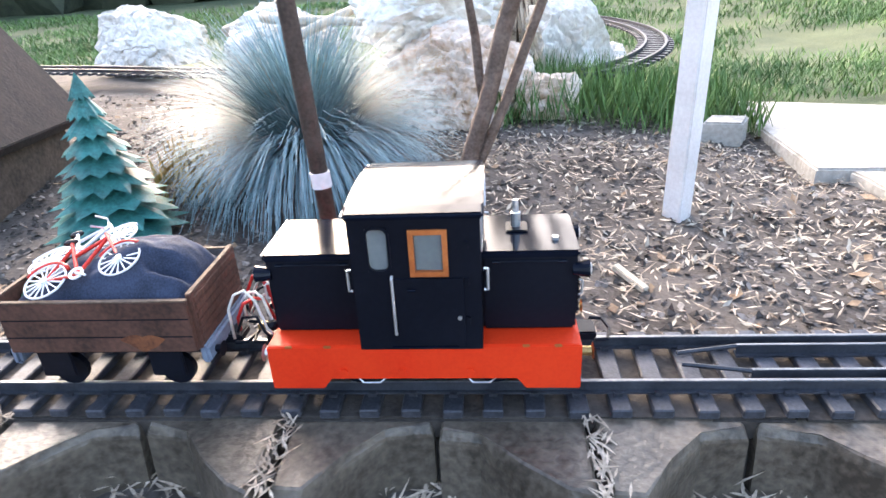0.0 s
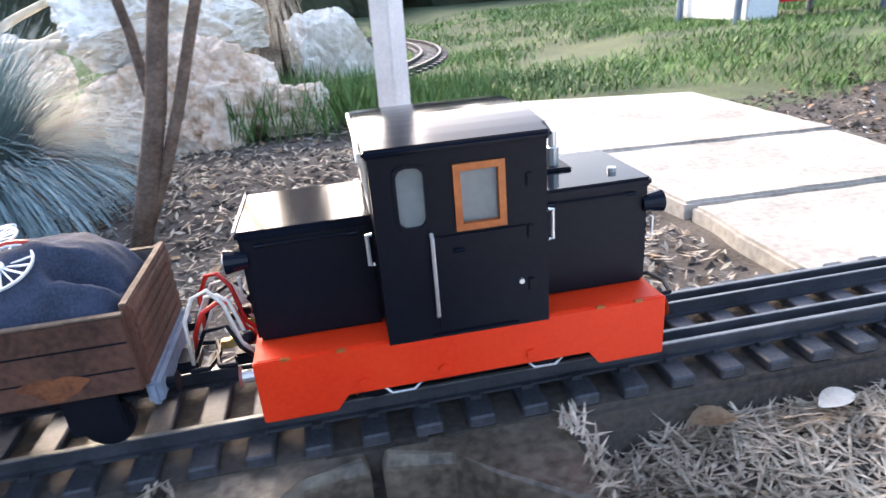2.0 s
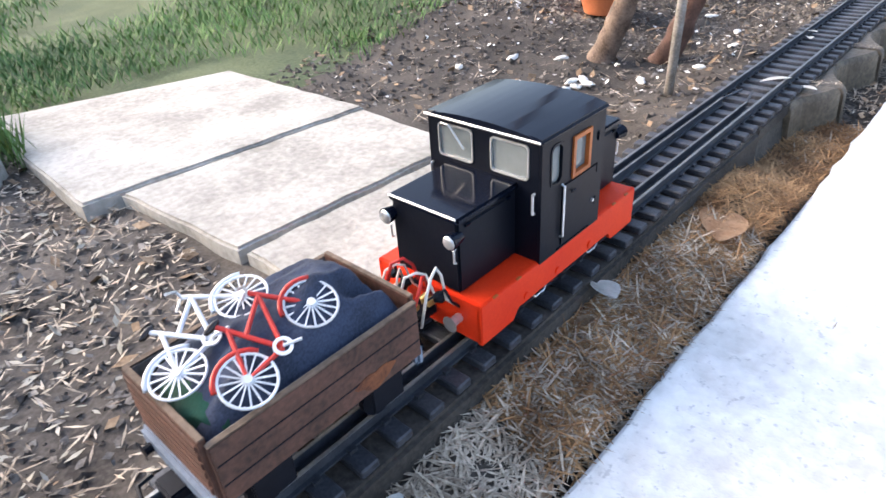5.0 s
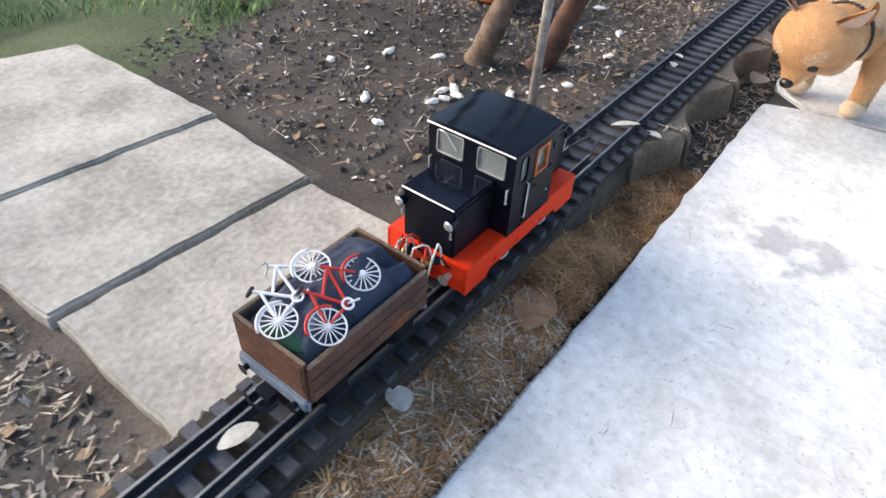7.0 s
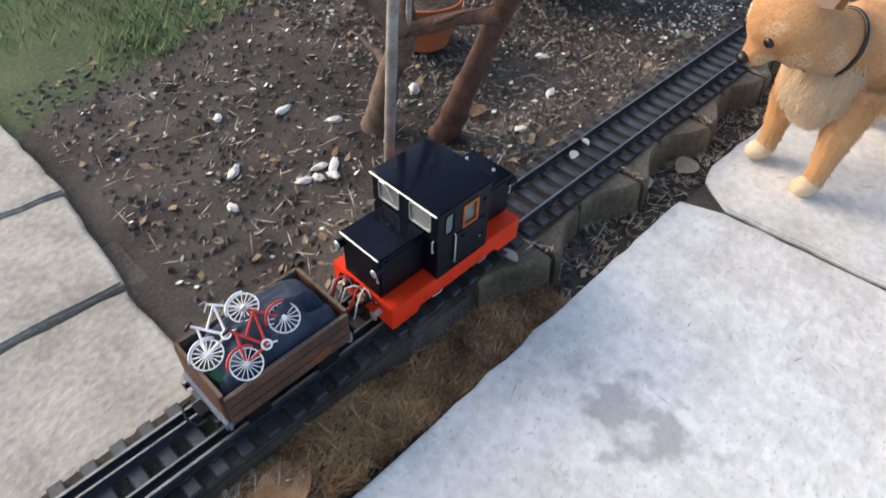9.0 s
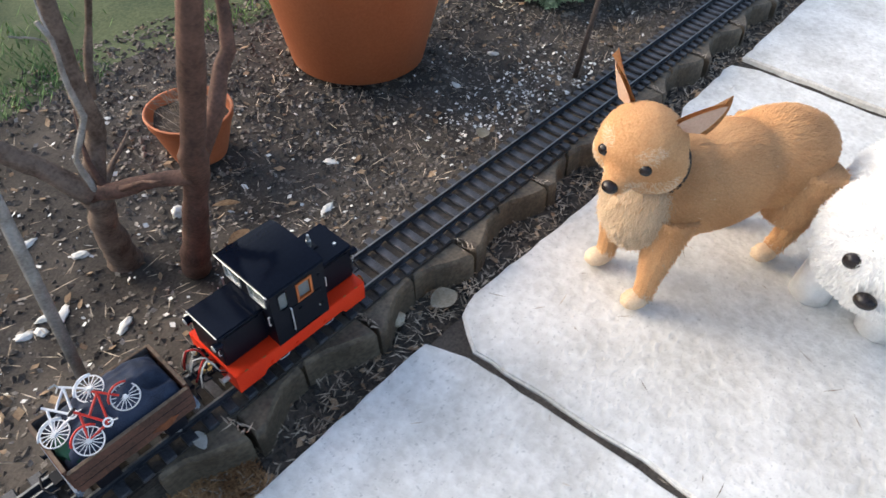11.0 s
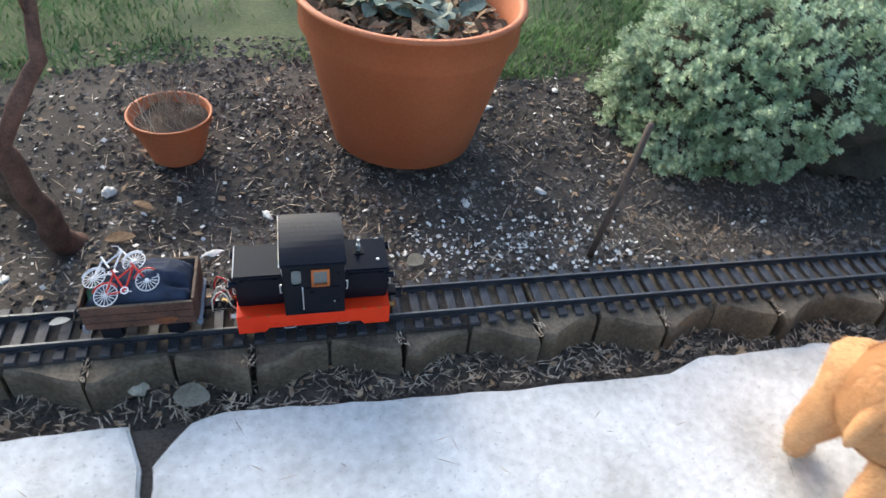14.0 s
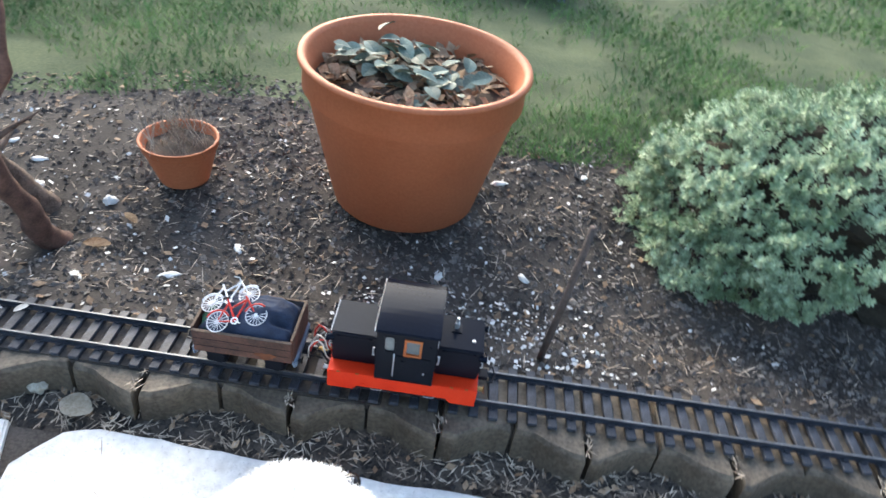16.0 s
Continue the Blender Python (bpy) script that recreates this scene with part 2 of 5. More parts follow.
def single(name, bm, mat, label, category, group="", kind="", m=None, smooth=False):
    ob = new(name, bm if isinstance(bm, bpy.types.Mesh) else finish(name, bm, mat, smooth))
    if m is not None:
        ob.matrix_basis = m
    return tagged(ob, label, category, group, kind)


def box(x0, y0, z0, x1, y1, z1, bevel=0.0, bm=None, seg=2):
    bm = bm or bmesh.new()
    made = bmesh.ops.create_cube(bm, size=1)["verts"]
    for v in made:
        v.co = Vector(((x0 + x1) / 2 + v.co.x * (x1 - x0), (y0 + y1) / 2 + v.co.y * (y1 - y0), (z0 + z1) / 2 + v.co.z * (z1 - z0)))
    if bevel:
        edges = list({e for v in made for e in v.link_edges})
        bmesh.ops.bevel(bm, geom=edges, offset=bevel, segments=seg, affect="EDGES")
    return bm


def prism(profile, y0, y1, bevel=0.0, bm=None):
    """An outline in x and z, drawn out along y."""
    bm = bm or bmesh.new()
    a = [bm.verts.new((x, y0, z)) for x, z in profile]
    b = [bm.verts.new((x, y1, z)) for x, z in profile]
    k = len(profile)
    faces = [bm.faces.new(a), bm.faces.new(b[::-1])] + [bm.faces.new((a[i], b[i], b[(i + 1) % k], a[(i + 1) % k])) for i in range(k)]
    if bevel:
        bmesh.ops.bevel(bm, geom=list({e for f in faces for e in f.edges}), offset=bevel, segments=2, affect="EDGES")
    return bm


def lathe(profile, steps=40, bm=None, wobble=0.0):
    """Radius and height rows turned about z."""
    bm = bm or bmesh.new()
    rings = []
    for r, z in profile:
        rings.append([bm.verts.new((r * math.cos(i * math.tau / steps), r * math.sin(i * math.tau / steps), z)) for i in range(steps)])
    for a, b in zip(rings, rings[1:]):
        for i in range(steps):
            bm.faces.new((a[i], a[(i + 1) % steps], b[(i + 1) % steps], b[i]))
    return bm


def tube(points, radii, sides=8, bm=None, caps=True):
    """A round bar through points, with a radius at each."""
    bm = bm or bmesh.new()
    pts = [Vector(p) for p in points]
    radii = radii if hasattr(radii, "__len__") else [radii] * len(pts)
    rings = []
    for i, p in enumerate(pts):
        d = (pts[min(i + 1, len(pts) - 1)] - pts[max(i - 1, 0)]).normalized()
        u = d.orthogonal().normalized() if i == 0 else (u - d * u.dot(d)).normalized()
        v = d.cross(u)
        rings.append([bm.verts.new(p + radii[i] * (math.cos(a) * u + math.sin(a) * v)) for a in (k * math.tau / sides for k in range(sides))])
    for a, b in zip(rings, rings[1:]):
        for i in range(sides):
            bm.faces.new((a[i], a[(i + 1) % sides], b[(i + 1) % sides], b[i]))
    if caps:
        bm.faces.new(rings[0][::-1])
        bm.faces.new(rings[-1])
    return bm


def blob(cx, cy, cz, rx, ry, rz, bm=None, rough=0.0, freq=3.0, sub=3, seed=0.0):
    bm = bm or bmesh.new()
    for v in bmesh.ops.create_icosphere(bm, subdivisions=sub, radius=1)["verts"]:
        k = 1 + rough * noise.noise(v.co * freq + Vector((seed, seed * 1.7, 3.1))) + 0.5 * rough * noise.noise(v.co * freq * 2.3 + Vector((seed, 9.1, seed)))
        v.co = Vector((cx + v.co.x * rx * k, cy + v.co.y * ry * k, cz + v.co.z * rz * k))
    return bm


def quads(name, centres, along, across, mat, label, category, kind="stuff", fold=0.0):
    """Many small flat pieces, each a bent leaf-shaped quad given by its centre, half length and half width vectors."""
    n = len(centres)
    v = np.empty((n, 4, 3))
    v[:, 0], v[:, 1], v[:, 2], v[:, 3] = centres - along, centres + across, centres + along, centres - across
    if fold:
        v[:, 1, 2] += fold
        v[:, 3, 2] += fold
    idx = np.arange(n * 4).reshape(n, 4)
    me = bpy.data.meshes.new(name)
    me.from_pydata(v.reshape(-1, 3).tolist(), [], idx.tolist())
    me.materials.append(mat)
    return tagged(new(name, me), label, category, "", kind) if label else me


def ground_z(x, y):
    """The height of the soil."""
    s = lambda a, b, t: min(max((t - a) / (b - a), 0.0), 1.0) ** 2 * (3 - 2 * min(max((t - a) / (b - a), 0.0), 1.0))
    far = -0.052 + 0.046 * s(0.15, 0.6, y) * s(1.1, 1.5, x) + 0.03 * s(0.3, 0.5, y) * (1 - s(0.3, 0.6, x)) + -0.05 * s(0.9, 2.5, y)
    open_side = s(0.38, 0.5, x) * (1 - s(1.02, 1.14, x))
    near = open_side * -0.036 + (1 - open_side) * (-0.064)
    near = near + (-0.064 + 0.016 * open_side - near) * s(-0.06, -0.1, y) - 0.03 * open_side * s(-0.108, -0.116, y)
    k = s(-0.045, -0.02, y)
    bed = -0.024
    z = near if y < -0.045 else bed if y < 0.045 else bed + (far - bed) * s(0.045, 0.07 + 0.13 * s(1.02, 1.2, x), y)
    if -0.05 < y < -0.04:
        z = near
    w = 0.006 * noise.noise(Vector((x * 9, y * 9, 1.0))) + 0.003 * noise.noise(Vector((x * 31, y * 31, 4.0)))
    return z + w * (0.25 if abs(y) < 0.05 else 1.0) * (1 if abs(y) < 6 else 0.2)


SLAB_EDGE = -0.115

# ---- ground ----


def lawn_edge(x):
    return 0.66 + 0.05 * math.sin(x * 5.1) + 0.06 * noise.noise(Vector((x * 3, 0, 0))) + max(0.0, 0.75 - x) * 0.5


def build_ground():
    grow = [0.03 * 1.22 ** i for i in range(1, 33)]
    xs = sorted(set([round(-0.9 + 0.02 * i, 4) for i in range(201)] + [-0.9 - sum(grow[:i]) for i in range(1, 32)] + [3.1 + sum(grow[:i]) for i in range(1, 32)]))
    ys = sorted(set([round(-0.7 + 0.02 * i, 4) for i in range(101)] + [-0.045, -0.05, -0.035, 0.045, 0.05] + [-0.7 - sum(grow[:i]) for i in range(1, 32)] + [1.3 + sum(grow[:i]) for i in range(1, 32)]))
    verts = [(x, y, ground_z(x, y)) for y in ys for x in xs]
    w = len(xs)
    faces = [(j * w + i, j * w + i + 1, (j + 1) * w + i + 1, (j + 1) * w + i) for j in range(len(ys) - 1) for i in range(w - 1)]
    me = bpy.data.meshes.new("ground")
    me.from_pydata(verts, [], faces)
    me.materials.append(SOIL)
    me.materials.append(LAWN)
    me.materials.append(DARKSOIL)
    me.materials.append(TRENCH)
    for f in me.polygons:
        c = f.center
        moist = c.x + 0.1 + 0.12 * noise.noise(Vector((c.x * 6, c.y * 6, 3))) > 1.06 or abs(c.y) < 0.05 or c.y < -0.1
        f.material_index = 1 if c.y > lawn_edge(c.x) or c.y < -4 else 3 if c.x > 1.08 and -0.12 < c.y < 0.05 else 2 if moist else 0
        f.use_smooth = True
    tagged(new("ground", me), "dark crumbly garden soil running into a patchy lawn", "ground", "", "structure")


build_ground()

rng = np.random.default_rng(5)


def scatter(n, x0, x1, y0, y1, keep=None, lift=0.0):
    out = []
    while len(out) < n:
        x, y = rng.uniform(x0, x1), rng.uniform(y0, y1)
        if keep is None or keep(x, y):
            out.append((x, y, ground_z(x, y) + lift))
    return np.array(out)


def on_slab(x, y):
    return (0.64 < x < 1.0 and 0.06 < y < 0.86) or (x > 0.45 and y < -0.118)


def flakes(name, n, area, size, mat, label, category, keep=None, lift=0.002, slim=0.6, tilt=0.35):
    c = scatter(n, *area, keep, lift)
    a = rng.uniform(0, math.tau, n)
    s = rng.uniform(0.35, 1.0, n) ** 1.6 * size
    al = np.stack([np.cos(a) * s, np.sin(a) * s, rng.normal(0, tilt, n) * s], 1)
    ac = np.stack([-np.sin(a) * s * slim, np.cos(a) * s * slim, rng.normal(0, tilt, n) * s * slim], 1)
    return quads(name, c, al, ac, mat, label, category)


free = lambda x, y: not on_slab(x, y) and abs(y) > 0.05 and y < lawn_edge(x) + 0.1
flakes("soil_crumbs", 24000, (-0.8, 3.2, 0.045, 1.1), 0.0062, CHIP, "small grey-brown crumbs, bark chips and grit on the soil", "soil crumbs", lambda x, y: free(x, y) and (not 1.0 < x < 1.42 or rng.random() < 0.4), 0.0015)


def clods(name, n, area, size, mat, label, keep):
    """Many small lumps of earth, each a squat eight-sided stone shape."""
    c = scatter(n, *area, keep)
    r = rng.uniform(0.3, 1.0, n) ** 2.2 * size
    corner = np.array([(1, 0, 0), (0, 1, 0), (-1, 0, 0), (0, -1, 0), (0, 0, 0.75), (0, 0, -0.6)], float)
    v = corner[None] * r[:, None, None] * rng.uniform(0.6, 1.3, (n, 6, 1)) + rng.normal(0, 0.18, (n, 6, 3)) * r[:, None, None]
    a = rng.uniform(0, math.tau, n)
    x, y = v[:, :, 0].copy(), v[:, :, 1].copy()
    v[:, :, 0], v[:, :, 1] = x * np.cos(a)[:, None] - y * np.sin(a)[:, None], x * np.sin(a)[:, None] + y * np.cos(a)[:, None]
    v += c[:, None]
    tri = np.array([(0, 1, 4), (1, 2, 4), (2, 3, 4), (3, 0, 4), (1, 0, 5), (2, 1, 5), (3, 2, 5), (0, 3, 5)])
    f = (np.arange(n)[:, None, None] * 6 + tri[None]).reshape(-1, 3)
    me = bpy.data.meshes.new(name)
    me.from_pydata(v.reshape(-1, 3).tolist(), [], f.tolist())
    me.materials.append(mat)
    tagged(new(name, me), label, "soil clods", "", "stuff")


clods("dark_soil_clods", 9000, (0.96, 3.0, 0.05, 0.8), 0.0075, SOIL, "dark lumps of loose garden soil", free)
clods("pale_soil_clods", 8000, (1.42, 3.0, 0.05, 0.75), 0.0085, CHIP, "grey-brown lumps of dry soil and small stones", free)
clods("bed_clods", 6000, (-0.5, 0.98, 0.05, 0.75), 0.007, SOIL, "dry brown lumps of soil beside the track", free)
clods("trench_clods", 2600, (1.1, 3.0, -0.12, -0.05), 0.0075, DARKSOIL, "dark lumps of soil beside the patio", lambda x, y: y < -0.05)
flakes("dry_leaf_litter", 1500, (-0.6, 3.2, 0.05, 1.0), 0.011, DRYLEAF, "curled brown dead leaves lying on the soil", "leaf litter", free, 0.003)
flakes("pale_chips", 1300, (0.1, 0.98, 0.05, 0.75), 0.008, PALELEAF, "pale dry plant chips strewn beside the track", "plant chips", free, 0.003, 0.3)
flakes("shell_grit", 420, (0.98, 2.6, 0.05, 0.62), 0.006, SHELL, "broken white shell and pebble grit on the soil", "shell grit", free, 0.003, 0.7)
flakes("gravel_patch", 380, (1.9, 2.3, 0.05, 0.22), 0.005, SHELL, "pale gravel scattered beside the track", "gravel", free, 0.003, 0.8)


def strands(name, n, area, length, width, mat, label, category, keep=None, lift=0.004, rise=0.25):
    c = scatter(n, *area, keep, lift)
    a = rng.uniform(0, math.tau, n)
    s = rng.uniform(0.3, 1.0, n) * length
    al = np.stack([np.cos(a) * s, np.sin(a) * s, rng.normal(0, rise, n) * s], 1)
    ac = np.stack([-np.sin(a) * width, np.cos(a) * width, np.full(n, 0.0)], 1)
    c[:, 2] += np.abs(al[:, 2]) * 0.8
    return quads(name, c, al, ac, mat, label, category)


near_bed = lambda x, y: -0.112 < y < -0.046
strands("straw_litter", 7000, (0.40, 0.95, -0.135, -0.048), 0.013, 0.0009, STRAW, "grey-brown dry straw and twigs lying beside the track", "straw", lambda x, y: y < -0.048)
strands("needle_litter", 9500, (0.64, 1.3, -0.115, -0.046), 0.014, 0.0008, NEEDLE, "rust-brown conifer needles beside the track", "needles", near_bed)
strands("valley_litter", 1300, (-0.5, 0.45, -0.12, -0.05), 0.013, 0.0012, STRAW, "pale straw and bark caught between the edging blocks", "straw", None)
strands("trench_litter", 1500, (1.15, 3.0, -0.118, -0.055), 0.012, 0.001, STRAW, "dry stalks in the gap beside the patio", "dry stalks", near_bed)
flakes("trench_leaves", 420, (0.3, 3.0, -0.115, -0.05), 0.009, DRYLEAF, "dead leaves in the gap beside the patio", "leaf litter", near_bed, 0.004)
strands("bed_straw", 2400, (0.0, 0.98, 0.06, 0.62), 0.011, 0.001, STRAW, "dry straw strewn over the soil behind the track", "straw", free)
strands("far_bed_straw", 900, (1.0, 3.0, 0.06, 0.6), 0.02, 0.0008, STRAW, "thin dry stalks on the soil", "dry stalks", free)


def build_lawn():
    n = 100000
    c = []
    while len(c) < n:
        d = rng.uniform(0, 1) ** 1.7 * 4.2
        x = rng.uniform(-2.2 - d, 3.6 + d)
        y = 0.6 + d
        k = noise.noise(Vector((x * 2.1, y * 2.1, 7.0))) + 0.5 * noise.noise(Vector((x * 7, y * 7, 2.0)))
        if y < lawn_edge(x) + 0.04 * rng.uniform(-1, 1) or k < rng.uniform(-0.4, 0.6):
            continue
        if 0.62 < x < 1.0 and y < 0.9:
            continue
        c.append((x, y, ground_z(x, y)))
    c = np.array(c)
    a = rng.uniform(0, math.tau, n)
    h = rng.uniform(0.4, 1.0, n) * 0.013 * (1 + 0.2 * c[:, 1])
    al = np.stack([np.cos(a) * h * 0.9, np.sin(a) * h * 0.9, h], 1)
    w = 0.0008 * (1 + 0.7 * c[:, 1])
    ac = np.stack([-np.sin(a) * w, np.cos(a) * w, 0 * w], 1)
    c[:, 2] += h * 0.9
    quads("lawn_grass", c, al, ac, BLADE, "short patchy green lawn grass", "grass")


build_lawn()
# longer tufts beside the rocks and along the border
tc = scatter(2600, 0.18, 0.62, 0.66, 0.98)
ta = rng.uniform(0, math.tau, 2600)
th = rng.uniform(0.02, 0.05, 2600)
tc[:, 2] += th * 0.9
quads("grass_tufts", tc, np.stack([np.cos(ta) * th * 0.5, np.sin(ta) * th * 0.5, th], 1), np.stack([-np.sin(ta) * 0.0016, np.cos(ta) * 0.0016, 0 * ta], 1), BLADE, "long fresh green grass tufts beside the rocks", "grass")

# ---- paved surfaces ----


def ragged_slab(outline, z0, z1, seed, wear=0.004):
    """A slab with a slightly broken rim, from its corners in x and y."""
    pts = []
    k = len(outline)
    for i in range(k):
        a, b = Vector(outline[i]), Vector(outline[(i + 1) % k])
        m = max(2, int((b - a).length / 0.025))
        for j in range(m):
            p = a.lerp(b, j / m)
            nn = Vector((b.y - a.y, a.x - b.x)).normalized()
            pts.append(p + nn * wear * noise.noise(Vector((p.x * 30, p.y * 30, seed))))
    bm = bmesh.new()
    top = [bm.verts.new((p.x, p.y, z1)) for p in pts]
    bot = [bm.verts.new((p.x, p.y, z0)) for p in pts]
    f = bm.faces.new(top)
    m = len(pts)
    for i in range(m):
        bm.faces.new((top[i], bot[i], bot[(i + 1) % m], top[(i + 1) % m]))
    bm.faces.new(bot[::-1])
    bmesh.ops.recalc_face_normals(bm, faces=bm.faces)
    bmesh.ops.bevel(bm, geom=list(f.edges), offset=0.003, segments=2, affect="EDGES")
    return bm


patio = thing("patio", pose(0, 0, 0), "pale grey worn concrete patio slabs with cracked corners", "patio", kind="structure")
PZ = -0.05
part("slab", ragged_slab([(0.45, -1.9), (1.585, -1.9), (1.581, -0.4), (1.563, -0.17), (1.543, SLAB_EDGE), (0.45, SLAB_EDGE)], -0.11, PZ, 1.0), CONCRETE, patio)
part("slab", ragged_slab([(1.596, -1.9), (2.52, -1.9), (2.535, -0.16), (2.513, -0.104), (2.292, -0.106), (2.235, -0.126), (1.95, -0.121), (1.65, -0.108), (1.611, -0.119), (1.576, -0.168), (1.592, -0.4)], -0.11, PZ - 0.002, 2.0, 0.005), CONCRETE, patio)
part("slab", ragged_slab([(2.56, -1.9), (4.2, -1.9), (4.2, -0.1), (2.565, -0.11)], -0.11, PZ - 0.001, 3.0, 0.005), CONCRETE, patio)

strands_on = scatter(70, 0.6, 2.5, -0.6, -0.13)
strands_on[:, 2] = PZ + 0.002
aa = rng.uniform(0, math.tau, 70)
ll = rng.uniform(0.004, 0.016, 70)
quads("patio_litter", strands_on, np.stack([np.cos(aa) * ll, np.sin(aa) * ll, 0 * ll], 1), np.stack([-np.sin(aa) * 0.0006, np.cos(aa) * 0.0006, 0 * ll], 1), STRAW, "thin dry stalks lying on the patio", "dry stalks")

single("crack_soil", box(1.53, -1.9, -0.09, 1.625, -0.118, -0.0585, 0.001), DARKSOIL, "dark soil filling the crack between patio slabs", "soil", kind="structure")
garden_path = thing("garden_path", pose(0, 0, 0), "buff concrete garden slabs laid in a row across the bed", "path", kind="structure")
part("slab", ragged_slab([(0.655, 0.055), (0.952, 0.055), (0.950, 0.229), (0.66, 0.241)], -0.075, -0.038, 4.0), SLAB, garden_path)
part("slab", ragged_slab([(0.655, 0.249), (0.955, 0.236), (0.968, 0.4245), (0.64, 0.4535)], -0.075, -0.036, 5.0), SLAB, garden_path)
part("slab", ragged_slab([(0.60, 0.461), (0.972, 0.429), (0.965, 0.755), (0.615, 0.872)], -0.075, -0.034, 6.0), SLAB, garden_path)
single("concrete_block", ragged_slab([(0.505, 0.63), (0.56, 0.615), (0.585, 0.66), (0.53, 0.675)], -0.06, -0.012, 7.0, 0.002), SLAB, "small broken grey concrete block on the soil", "block")

# ---- railway ----
track = thing("railway_track", pose(0, 0, 0), "model railway track with dark rails on black plastic sleepers", "railway track", kind="structure")
PITCH = 0.0252


def rail_bar(y, x0, x1, head=0.0016):
    bm = box(x0, y - 0.0034, -0.0083, x1, y + 0.0034, -0.0069)
    box(x0, y - 0.0009, -0.0069, x1, y + 0.0009, -0.0026, bm=bm)
    box(x0, y - head, -0.0026, x1, y + head, -0.0006, bm=bm)
    return bm


for y in (0.024, -0.024):
    r = part("rail", rail_bar(y, -1.2, 3.9), RAIL, track)
    part("railhead", box(-1.2, y - 0.0013, -0.0008, 3.9, y + 0.0013, 0.0, 0.0002), RAILTOP, r, "worn bright rail head")
for y in (0.0135, -0.0135):
    bm = rail_bar(y, 0.34, 1.16, 0.0013)
    tube([(0.34, y, -0.0015), (0.30, y * 0.45, -0.0015)], 0.0015, 6, bm)
    tube([(1.16, y, -0.0015), (1.20, y * 0.45, -0.0015)], 0.0015, 6, bm)
    r = part("guard_rail", bm, RAIL, track)
    part("railhead", box(0.34, y - 0.0011, -0.0007, 1.16, y + 0.0011, 0.0, 0.0002), RAILTOP, r, "worn bright rail head")

bm = box(-0.0062, -0.043, -0.0145, 0.0062, 0.043, -0.0084, 0.0009, seg=1)
for y in (-0.0285, -0.0195, 0.0195, 0.0285):
    box(-0.0025, y - 0.0015, -0.0085, 0.0025, y + 0.0015, -0.006, bm=bm)
sleeper_mesh = finish("sleeper", bm, SLEEPER)
for i in range(200):
    x = -1.18 + PITCH * i
    part("sleeper", sleeper_mesh, None, track, at=pose(x, 0.0006 * math.sin(i * 2.1), 0, 0, 0, 0.8 * math.sin(i * 1.7)))

edging = thing("edging_blocks", pose(0, 0, 0), "row of brown-grey concrete paving blocks with slanted corners carrying the track", "edging", kind="structure")
BLOCK = 0.0925


def block_mesh(seed, flip, mat, deep=1.0):
    """Half of a six-sided paver lying flat: a short straight front, a slanted side and a blunt outer corner."""
    r = random.Random(seed)
    j = lambda a: r.uniform(-a, a)
    w = BLOCK - 0.0022
    plan = [(0.0022, 0.044), (0.0022, -0.0495 + j(0.002)), (0.030 + j(0.004), -0.0505 - 0.003 * deep + j(0.002)), (0.052 + j(0.003), -0.0515 - 0.0245 * deep + j(0.002)), (0.076 + j(0.004), -0.0525 - 0.046 * deep + j(0.003)), (w, -0.053 - 0.049 * deep + j(0.003)), (w, 0.044)]
    if flip:
        plan = [(-x, y) for x, y in plan][::-1]
    bm = bmesh.new()
    cx = sum(x for x, y in plan) / 7
    low = [bm.verts.new((x, y - (0.006 if y < 0 else 0), -0.095)) for x, y in plan]
    mid = [bm.verts.new((x, y, -0.0215 + j(0.0012))) for x, y in plan]
    top = [bm.verts.new((cx + (x - cx) * 0.955, y + (0.0035 if y < 0 else 0), -0.0150 + j(0.0006))) for x, y in plan]
    bm.faces.new(low[::-1])
    bm.faces.new(top)
    for a, b in ((low, mid), (mid, top)):
        for i in range(7):
            bm.faces.new((a[i], a[(i + 1) % 7], b[(i + 1) % 7], b[i]))
    bmesh.ops.bevel(bm, geom=[e for e in bm.edges if e.verts[0].co.z > -0.03 and e.verts[1].co.z > -0.03], offset=0.0012, segments=1, affect="EDGES")
    return finish("block", bm, mat)


blocks = {(f, k): block_mesh(k * 2 + f, f, PAVER, 0.5) for f in (0, 1) for k in range(3)}
wet_blocks = {(f, k): block_mesh(k * 2 + f, f, WETSHADEPAVER) for f in (0, 1) for k in range(3)}
JOINTS = [0.1455 + 0.1845 * k for k in range(-5, 2)] + [1.7764 + 0.1868 * k for k in range(-3, 10)]
for i, x in enumerate(JOINTS):
    for f in (0, 1):
        if 1.1 < x < 1.25 and f:
            continue
        k = random.Random(i * 2 + f)
        part("block", (wet_blocks if x < 0.4 else blocks)[f, k.randint(0, 2)], None, edging, at=pose(x, k.uniform(-0.003, 0.003), k.uniform(-0.004, 0.0), k.uniform(-1.5, 1.5), k.uniform(-1.2, 1.2), k.uniform(-1.5, 1.5)))
# bare mortar strip where the blocks are buried
single("track_bed", box(0.36, -0.046, -0.06, 1.12, 0.046, -0.0148, 0.003), DARKSOIL, "packed dark soil bed under the sleepers", "track bed", kind="structure")
single("track_bed", box(-1.2, -0.044, -0.03, 0.358, 0.044, -0.0135, 0.002), DARKSOIL, "damp dark soil packed between the sleepers", "track bed", kind="structure")
single("track_bed", box(1.122, -0.044, -0.03, 1.98, 0.044, -0.0135, 0.002), DARKSOIL, "dark soil packed between the sleepers", "track bed", kind="structure")

